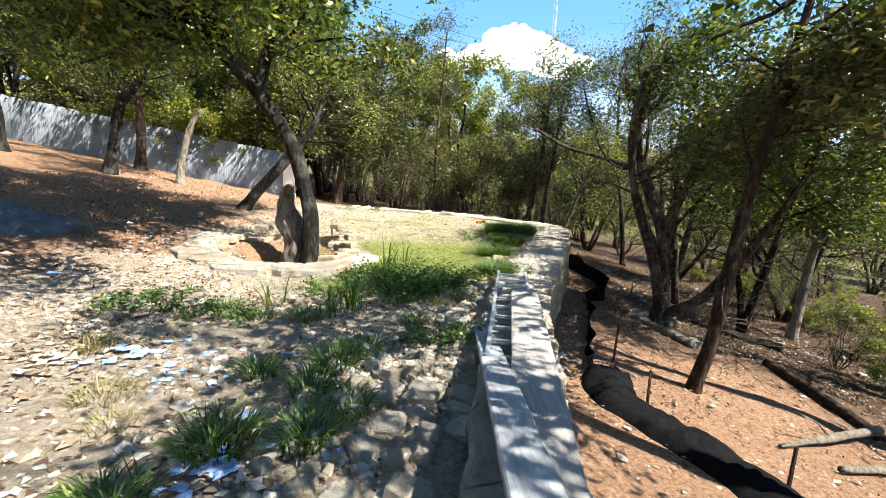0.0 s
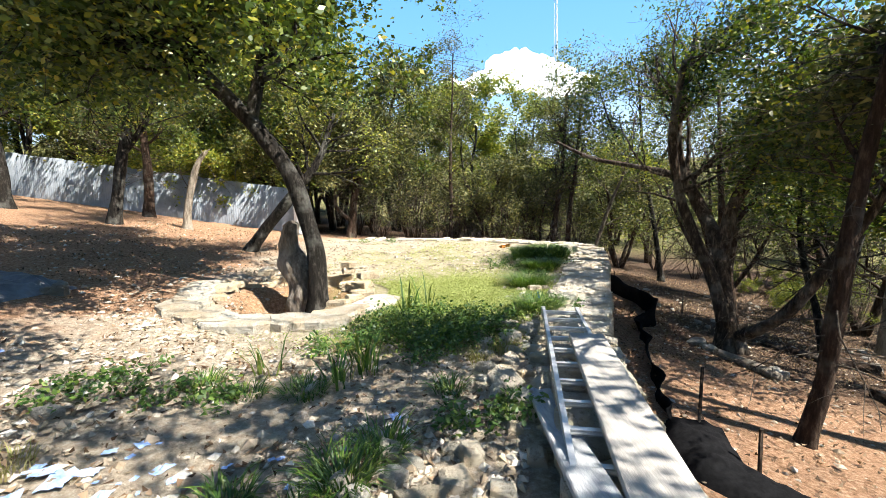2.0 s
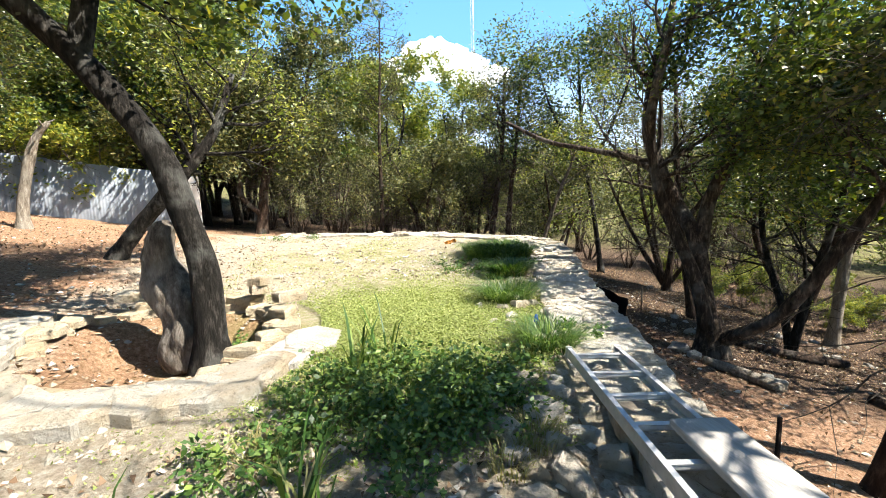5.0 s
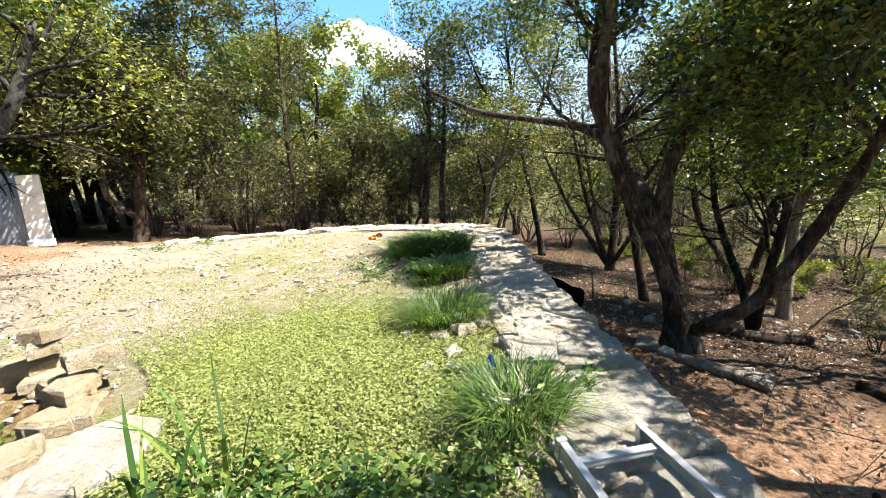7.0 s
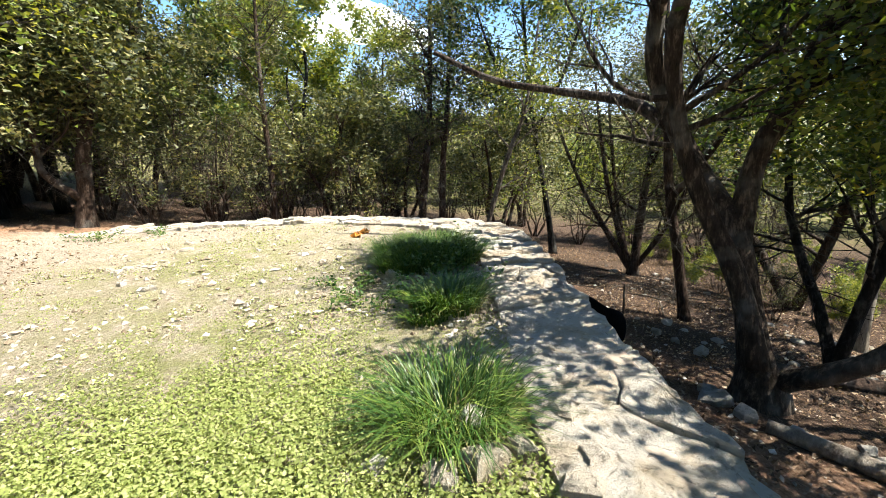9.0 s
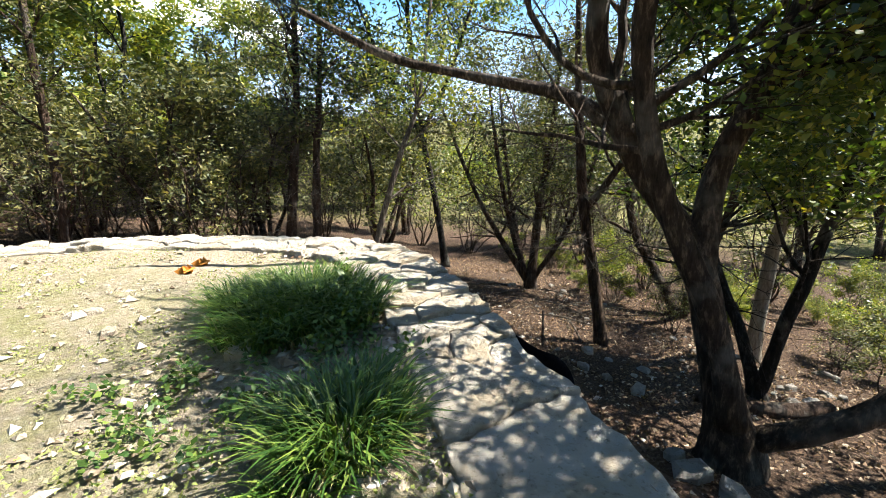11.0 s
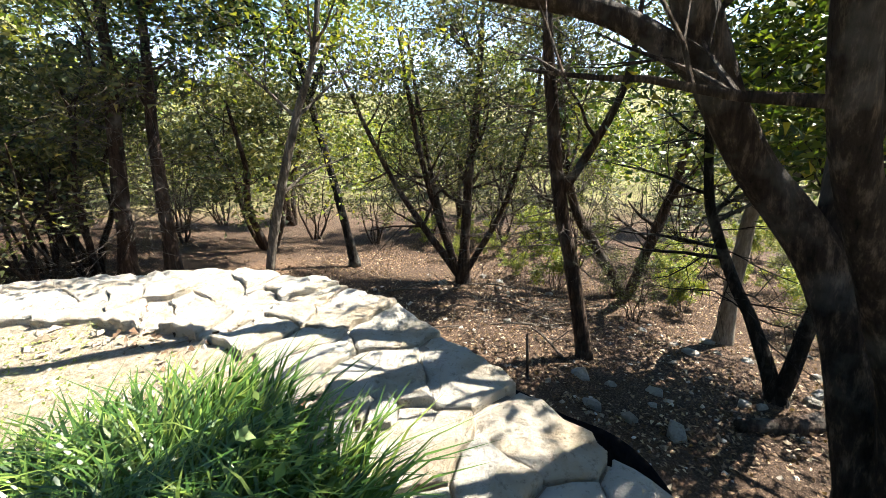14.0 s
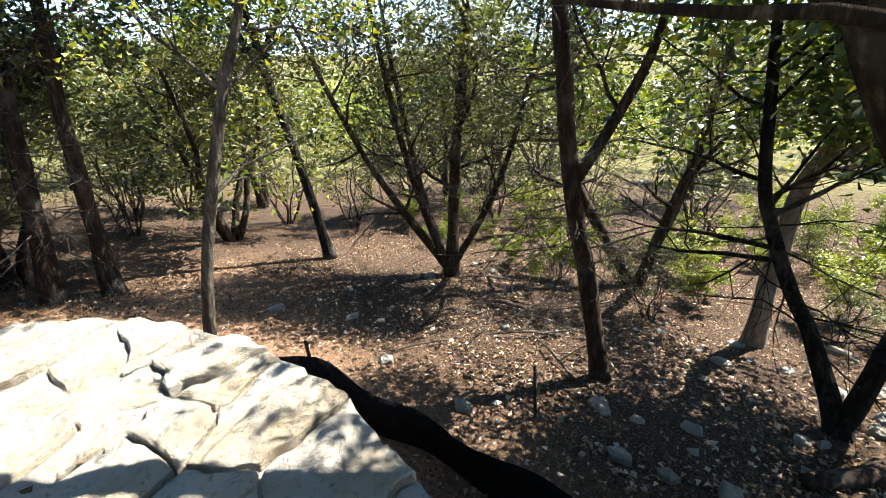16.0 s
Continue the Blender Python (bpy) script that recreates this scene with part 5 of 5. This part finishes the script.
def leafy_weed(x, y, radius, height, n, seed, mat, label="low leafy green weed with small leaves"):
    rng = np.random.default_rng(seed)
    weed = thing("leafy_weed", (x, y, ground_at(x, y)), label, "weed", "leafy weeds")
    stems = Geo()
    cs = []
    for _ in range(max(6, n // 40)):
        a, r = rng.uniform(0, 6.28), radius * math.sqrt(rng.uniform(0, 1))
        h = height * rng.uniform(0.5, 1.0) * (1 - 0.35 * r / radius)
        top = Vector((r * math.cos(a), r * math.sin(a), h))
        root = Vector((0.5 * top.x, 0.5 * top.y, -0.02))
        stems.tube([root, (root + top) / 2 + Vector((0, 0, 0.03)), top], [0.004, 0.003, 0.002], 3, cap=False)
        for t in np.linspace(0.25, 1.0, 8):
            cs.append(tuple(root.lerp(top, float(t))))
    tagged(part("stem", stems, mat, weed), kind="stuff")
    per = max(2, n // len(cs))
    tagged(part("foliage", leaves("foliage", cs, rng, 0.045, 0.026, 0.045, per, 0.8), mat, weed), kind="stuff")
    return weed


def build_plants():
    dark = "dense dark green grass tussock"
    for i, (x, y, r, h, n) in enumerate([(1.95, 10.75, 0.75, 0.40, 1300), (1.70, 10.35, 0.68, 0.38, 1100), (1.55, 10.85, 0.60, 0.36, 900), (2.05, 10.25, 0.5, 0.36, 700), (1.40, 10.30, 0.5, 0.30, 500),
                                         (1.50, 8.95, 0.5, 0.34, 900), (1.75, 9.25, 0.30, 0.22, 240), (1.25, 8.75, 0.26, 0.2, 200)]):
        tussock(x, y, r, h, n, GRASS, dark + " beside the wall", 200 + i, 0.015, 1.15)
    for i, (x, y, r, h, n) in enumerate([(0.98, 7.45, 0.5, 0.36, 900), (0.83, 5.88, 0.42, 0.30, 700), (0.98, 6.0, 0.2, 0.2, 160)]):
        tussock(x, y, r, h, n, GRASS, "spiky green grass tussock beside the wall", 220 + i, 0.008, 1.35)
    near = [(-0.66, 2.01, 0.24, 0.22, 190), (-0.72, 2.86, 0.26, 0.24, 210), (-0.48, 2.30, 0.2, 0.2, 150), (-1.08, 1.92, 0.3, 0.2, 230), (-1.22, 2.72, 0.2, 0.16, 120), (-0.55, 3.15, 0.2, 0.22, 130), (-0.8, 2.5, 0.2, 0.2, 120),
            (-1.30, 1.5, 0.25, 0.18, 150), (-1.30, 3.9, 0.3, 0.16, 160), (-2.1, 4.0, 0.25, 0.14, 130), (-0.2, 3.95, 0.2, 0.16, 110), (-1.7, 3.85, 0.22, 0.14, 110)]
    for i, (x, y, r, h, n) in enumerate(near):
        tussock(x, y, r, h, n, GRASS, "small green grass tussock among rubble", 240 + i, 0.012, 1.2)
    for i, (x, y, r, h, n) in enumerate([(-1.96, 2.3, 0.3, 0.13, 160), (-2.5, 2.9, 0.25, 0.12, 120), (-1.7, 2.05, 0.22, 0.12, 90), (-1.2, 4.9, 0.3, 0.16, 150), (0.25, 4.75, 0.3, 0.15, 190), (-2.3, 1.7, 0.3, 0.13, 130), (0.05, 4.55, 0.22, 0.14, 110)]):
        tussock(x, y, r, h, n, GRASS_DRY, "dry yellowish grass tussock", 260 + i, 0.008, 0.9)
    for i, (x, y, h, n) in enumerate([(-0.75, 5.75, 0.75, 12), (-0.55, 5.95, 0.7, 10), (-0.95, 4.45, 0.55, 16), (-1.05, 4.05, 0.45, 16), (-1.75, 4.3, 0.45, 9), (-0.9, 4.3, 0.5, 14)]):
        tussock(x, y, 0.22, h, n, GRASS, "tall arching broad-bladed grass", 280 + i, 0.022, 0.75)
    weeds = [(-1.3, 4.85, 0.36, 0.22, 520), (-0.95, 5.45, 0.36, 0.30, 620), (0.05, 5.55, 0.38, 0.26, 640), (-0.3, 4.9, 0.36, 0.30, 700), (0.5, 5.5, 0.3, 0.18, 360), (-2.9, 3.7, 0.34, 0.14, 320), (-1.9, 3.75, 0.32, 0.13, 300), (-0.45, 5.35, 0.42, 0.34, 900), (-0.10, 5.15, 0.36, 0.28, 700), (-0.75, 5.0, 0.38, 0.26, 700), (0.30, 5.15, 0.34, 0.2, 520), (-0.6, 5.8, 0.36, 0.26, 600), (-0.2, 5.7, 0.4, 0.22, 650),
             (0.0, 3.5, 0.3, 0.2, 460), (0.25, 3.65, 0.22, 0.16, 260), (-1.15, 5.15, 0.34, 0.18, 420), (-2.65, 3.95, 0.35, 0.12, 300), (-2.3, 3.8, 0.3, 0.12, 240), (0.15, 4.95, 0.3, 0.18, 320), (-0.45, 4.6, 0.28, 0.18, 320)]
    more = [(1.95, 10.2, 0.36, 0.36, 420), (1.75, 9.9, 0.34, 0.3, 380), (2.15, 10.5, 0.32, 0.34, 360), (1.5, 10.05, 0.3, 0.28, 260), (1.15, 5.95, 0.25, 0.16, 220), (1.45, 9.4, 0.35, 0.14, 320), (0.9, 9.5, 0.4, 0.12, 360), (0.7, 10.1, 0.4, 0.12, 300), (2.1, 9.6, 0.3, 0.14, 240), (-2.2, 7.3, 0.3, 0.22, 220), (-3.4, 14.9, 0.5, 0.24, 300), (-2.3, 15.0, 0.4, 0.18, 200)]
    for i, (x, y, r, h, n) in enumerate(weeds + more):
        leafy_weed(x, y, r, h, n, 300 + i, WEED)
    # clover mat and thin grass over the terrace, uncounted
    rng = np.random.default_rng(77)
    n = 115000
    x, y = rng.normal(-0.25, 0.85, n), rng.normal(6.75, 0.95, n)
    x2, y2 = rng.uniform(-3, 2.4, 26000), rng.uniform(8, 15, 26000)
    dens = np.array([noise.noise((a * 0.9, b * 0.9, 7)) + 0.5 * noise.noise((a * 3, b * 3, 2)) for a, b in zip(x2, y2)])
    keep2 = dens > 0.05
    x, y = np.concatenate([x, x2[keep2]]), np.concatenate([y, y2[keep2]])
    d = side_of_wall(x, y)
    hole = np.hypot((x + 2.4) / 1.25, (y - 6.85) / 1.45)
    ok = (d < -0.75) & (hole > 1.0) & (y > 4.6)
    x, y = x[ok], y[ok]
    z = ground_z(x, y)
    h = 0.015 + 0.085 * rng.uniform(0, 1, len(x)) * np.exp(-((x + 0.25) / 1.3) ** 2 - ((y - 6.6) / 1.5) ** 2)
    me = leaves("clover_mat", np.stack([x, y, z + h], 1), rng, 0.021, 0.017, 0.004, 1, 1.4, True)
    ob = part("clover_mat", me, CLOVER)
    tagged(ob, "mat of light green clover and thin grass", "ground cover", "", "stuff")


def build_litter():
    rng = np.random.default_rng(55)
    # pebbles on the terrace and the slope
    def scatter(n, xr, yr):
        return rng.uniform(*xr, n), rng.uniform(*yr, n)
    xs, ys = [], []
    for n, xr, yr in ((5200, (-4, 0.9), (0.3, 5.5)), (2600, (-4.5, 2.5), (5, 10)), (1800, (-3, 3), (9, 15)), (3600, (-0.9, 0.6), (0.6, 3.6)), (1600, (-10, -3.5), (4, 14)), (2600, (1.5, 9), (2, 15)), (900, (1.2, 2.4), (7.6, 10.6))):
        a, b = scatter(n, xr, yr)
        xs.append(a)
        ys.append(b)
    x, y = np.concatenate(xs), np.concatenate(ys)
    d = side_of_wall(x, y)
    ok = (d < -0.7) | (d > 0.15)
    x, y = x[ok], y[ok]
    n = len(x)
    s = 0.008 + 0.022 * rng.beta(1.2, 4, n) * 2.2
    dirs = np.array([(1, 0, 0), (-1, 0, 0), (0, 1, 0), (0, -1, 0), (0, 0, 1), (0, 0, -1)], float)
    v = dirs[None] * rng.uniform(0.6, 1.25, (n, 6, 1)) + rng.normal(0, 0.18, (n, 6, 3))
    v = v * s[:, None, None] * np.stack([rng.uniform(0.8, 1.5, n), rng.uniform(0.8, 1.5, n), rng.uniform(0.5, 0.9, n)], 1)[:, None, :]
    a = rng.uniform(0, 6.28, n)
    vx = v[..., 0] * np.cos(a)[:, None] - v[..., 1] * np.sin(a)[:, None]
    vy = v[..., 0] * np.sin(a)[:, None] + v[..., 1] * np.cos(a)[:, None]
    v = np.stack([vx + x[:, None], vy + y[:, None], v[..., 2] + (ground_z(x, y) + s * 0.25)[:, None]], -1)
    tri = np.array([(0, 2, 4), (2, 1, 4), (1, 3, 4), (3, 0, 4), (2, 0, 5), (1, 2, 5), (3, 1, 5), (0, 3, 5)])
    f = (np.arange(n) * 6)[:, None, None] + tri[None]
    me = bpy.data.meshes.new("gravel")
    me.from_pydata(v.reshape(-1, 3).tolist(), [], f.reshape(-1, 3).tolist())
    tagged(part("gravel", me, PEBBLE), "loose pale gravel and stone chips", "gravel", "", "stuff")
    # fallen leaves
    xs, ys = [], []
    for k, xr, yr in ((62000, (2.2, 14), (2, 17.5)), (9000, (-10, -2.6), (2, 15)), (2500, (-3, 1), (1, 5)), (5000, (-6, 8), (15.8, 21))):
        a, b = scatter(k, xr, yr)
        xs.append(a)
        ys.append(b)
    x, y = np.concatenate(xs), np.concatenate(ys)
    d = side_of_wall(x, y)
    ok = (d < -0.7) | (d > 0.1) & ((y > 7.5) | (x > 6.5) | (rng.uniform(0, 1, len(x)) < 0.22))
    x, y = x[ok], y[ok]
    c = np.stack([x, y, ground_z(x, y) + 0.012], 1)
    me = leaves("leaf_litter", c, rng, 0.052, 0.032, 0.006, 1, 2.2, True)
    tagged(part("leaf_litter", me, LEAF_DRY), "dry brown fallen leaves", "leaf litter", "", "stuff")


def build_scraps():
    rng = random.Random(41)
    spots = [(-2.15, 2.85, 0.16), (-1.85, 2.75, 0.10), (-1.95, 2.6, 0.08), (-1.45, 2.55, 0.07), (-2.35, 2.65, 0.08), (-1.6, 2.9, 0.06), (-1.05, 2.2, 0.09), (-0.95, 1.75, 0.12), (-1.25, 1.35, 0.16), (-0.75, 2.3, 0.06), (-3.9, 4.1, 0.13), (-0.55, 3.55, 0.09), (-1.75, 2.55, 0.07)]
    for k in range(34):
        spots.append((-1.75 + rng.gauss(0, 0.4), 2.75 + rng.gauss(0, 0.22), rng.uniform(0.02, 0.05)))
    for k in range(26):
        x, y = ((-1.2, 1.42), (-0.75, 1.9), (-2.05, 2.95))[k % 3]
        spots.append((x + rng.gauss(0, 0.2), y + rng.gauss(0, 0.12), rng.uniform(0.04, 0.12)))
    for x, y, s in spots:
        bm = bmesh.new()
        bmesh.ops.create_grid(bm, x_segments=5, y_segments=4, size=0.5)
        for v in bm.verts:
            v.co = Vector((v.co.x * s * rng.uniform(0.8, 1.2), v.co.y * s * 0.7, s * 0.22 * abs(noise.noise((v.co.x * 3 + x, v.co.y * 3 + y, 1))) + 0.004))
        me = bpy.data.meshes.new("scrap")
        bm.to_mesh(me)
        bm.free()
        me.materials.append(BLUE_RAG)
        ob = new("plastic_scrap", me)
        ob.matrix_basis = Matrix.Translation((x, y, ground_at(x, y) + 0.012)) @ Matrix.Rotation(rng.uniform(0, 6), 4, "Z")
        sol = ob.modifiers.new("thick", "SOLIDIFY")
        sol.thickness = 0.003
        tagged(ob, "crumpled pale blue plastic scrap on gravel", "litter", "plastic scraps")
    g = Geo()
    g.tube([(0, 0, 0), (0.01, 0, 0.05), (0.0, 0.01, 0.10), (0.01, 0.01, 0.13)], [0.022, 0.026, 0.02, 0.008], 8, 0.3)
    ob = new("blue_wrapper", g.mesh("blue_wrapper"))
    ob.data.materials.append(BLUE)
    ob.location = (0.92, 6.36, ground_at(0.92, 6.36))
    tagged(ob, "bright blue crumpled plastic wrapper among stones", "litter")
    for x, y in ((1.14, 12.45), (1.32, 12.75)):
        me = leaves("big_leaf", [(0, 0, 0.03)], np.random.default_rng(3), 0.16, 0.11, 0.01, 5, 1.0)
        ob = new("brown_leaf", me)
        me.materials.append(ORANGE)
        ob.location = (x, y, ground_at(x, y) + 0.02)
        tagged(ob, "orange-brown curled dead leaf cluster on gravel", "leaf", "dead leaves")


# ---------- distance ----------
def build_distance():
    rng = np.random.default_rng(91)
    def canopy(n, r0, r1, power, k, size, a0, a1):
        cs = []
        ang = rng.uniform(a0, a1, n)
        rad = r0 + (r1 - r0) * rng.uniform(0, 1, n) ** power
        for a, r in zip(ang, rad):
            x, y = r * math.cos(a), 6 + r * math.sin(a)
            h = rng.uniform(3.0, 6.0)
            p = rng.normal(0, 1, (k, 3))
            p /= np.linalg.norm(p, axis=1, keepdims=True)
            p = p * (1.5 + 0.012 * r, 1.5 + 0.012 * r, h / 2) * rng.uniform(0.5, 1, (k, 1))
            cs.append(p + (x, y, ground_at(x, y) + h * 0.5))
        return leaves("far_woods", np.concatenate(cs), rng, size, size * 0.6, 0.12, 1, 0.6, True)
    tagged(part("far_woods", canopy(900, 45, 230, 1.5, 70, 0.9, -1.0, 3.6), LEAF_CEDAR), "distant wooded hillside", "woods", "", "stuff")
    tagged(part("thicket", canopy(190, 24, 50, 1.0, 300, 0.26, -0.5, 1.5), LEAF_YELLOW), "dense green thicket beyond the slope", "woods", "", "stuff")
    # radio mast on the hill
    mast = thing("radio_mast", (27.5, 118.3, ground_at(27.5, 118.3)), "tall thin lattice radio mast on the far hill", "mast")
    H = 74.0
    w = 0.45
    corners = [(w * math.cos(a), w * math.sin(a)) for a in (0.5, 2.6, 4.7)]
    for x, y in corners:
        g = Geo()
        g.tube([(x, y, 0), (x, y, H)], [0.06, 0.06], 5)
        part("mast_leg", g, RED_STEEL, mast)
    g = Geo()
    z = 0.0
    k = 0
    while z < H - 1.2:
        a, b = corners[k % 3], corners[(k + 1) % 3]
        g.tube([(*a, z), (*b, z + 1.2)], [0.035, 0.035], 3, cap=False)
        z += 0.6
        k += 1
    tagged(part("lattice", g, RED_STEEL, mast), kind="stuff")
    # utility line
    for dz in (0.0, 0.55):
        g = Geo()
        pts = []
        for i in range(25):
            t = i / 24
            pts.append((-20 + 44 * t, 31.5 + 1.5 * t, 17.2 + dz - 9.0 * t - 1.4 * 4 * t * (1 - t)))
        g.tube(pts, [0.012] * 25, 4, cap=False)
        ob = part("power_line", g, WIRE_BLACK)
        tagged(ob, "thin dark overhead cable against the sky", "cable", "overhead cables")
    # cumulus cloud
    def cloud(cx, cy, cz, w, h, seed):
        r = random.Random(seed)
        bm = bmesh.new()
        for k in range(150):
            t = r.gauss(0, 0.45)
            s = math.exp(-t * t * 1.5)
            big = r.uniform(0.05, 0.17)
            m = Matrix.Translation((t * w, r.uniform(-0.2, 0.2) * w, h * (0.75 * s * r.uniform(0, 1) ** 1.3 + 0.05 * r.random()))) @ Matrix.Diagonal((big * w * 1.3, big * w, big * w * 0.8, 1))
            bmesh.ops.create_icosphere(bm, subdivisions=2, radius=1, matrix=m)
        for v in bm.verts:
            k = 0.05 * w
            q = v.co / (0.11 * w)
            v.co += Vector((noise.noise(q), noise.noise(q + Vector((9, 0, 0))), noise.noise(q + Vector((0, 9, 0))))) * k
        me = bpy.data.meshes.new("cloud")
        bm.to_mesh(me)
        bm.free()
        me.shade_smooth()
        me.materials.append(CLOUD)
        ob = new("cloud", me)
        ob.location = (cx, cy, cz)
        tagged(ob, "white cumulus cloud low in a blue sky", "cloud", "clouds", "structure")
    cloud(124, 780, 214, 118, 74, 1)


m, n, l, b = material("cloud", 1.0, 0.0)
b.inputs["Base Color"].default_value = (0.9, 0.9, 0.9, 1)
# a glow of its own stands in for the cloud's sunlit white
b.inputs["Emission Color"].default_value = (0.9, 0.95, 1.0, 1)
b.inputs["Emission Strength"].default_value = 0.6
CLOUD = m

def sky_mat():
    m, n, l, b = material("clear_sky", 1.0, 0.0)
    tc = n.new("ShaderNodeTexCoord")
    sep = n.new("ShaderNodeSeparateXYZ")
    l.new(tc.outputs["Generated"], sep.inputs[0])
    e = n.new("ShaderNodeEmission")
    l.new(ramp(n, l, sep.outputs[2], [(0.0, (0.44, 0.50, 0.56)), (0.3, (0.28, 0.38, 0.49)), (0.55, (0.09, 0.22, 0.41)), (1.0, (0.045, 0.15, 0.35))]), e.inputs[0])
    l.new(e.outputs[0], n["Material Output"].inputs[0])
    return m


def build_sky_backdrop():
    """The clear lower sky all round, far beyond the hills."""
    g = Geo()
    v, f = [], []
    rows, cols, r = 10, 64, 3000
    for i in range(rows + 1):
        a = radians(-4 + 45 * i / rows)
        for k in range(cols):
            b_ = 6.28318 * k / cols
            v.append((r * math.cos(a) * math.cos(b_), r * math.cos(a) * math.sin(b_), r * math.sin(a)))
    for i in range(rows):
        for k in range(cols):
            j = (k + 1) % cols
            f.append((i * cols + k, (i + 1) * cols + k, (i + 1) * cols + j, i * cols + j))
    g.add(v, f)
    tagged(part("backdrop", g, sky_mat()), "clear blue lower sky", "sky", "", "structure")


build_sky_backdrop()
build_ladder()
build_fence()
build_chain_link()
build_silt_fence()
build_slope_things()
build_scraps()
build_distance()
build_plants()
build_litter()
build_rubble()
build_tree_well()

build_wall()
known_trees()
woods()
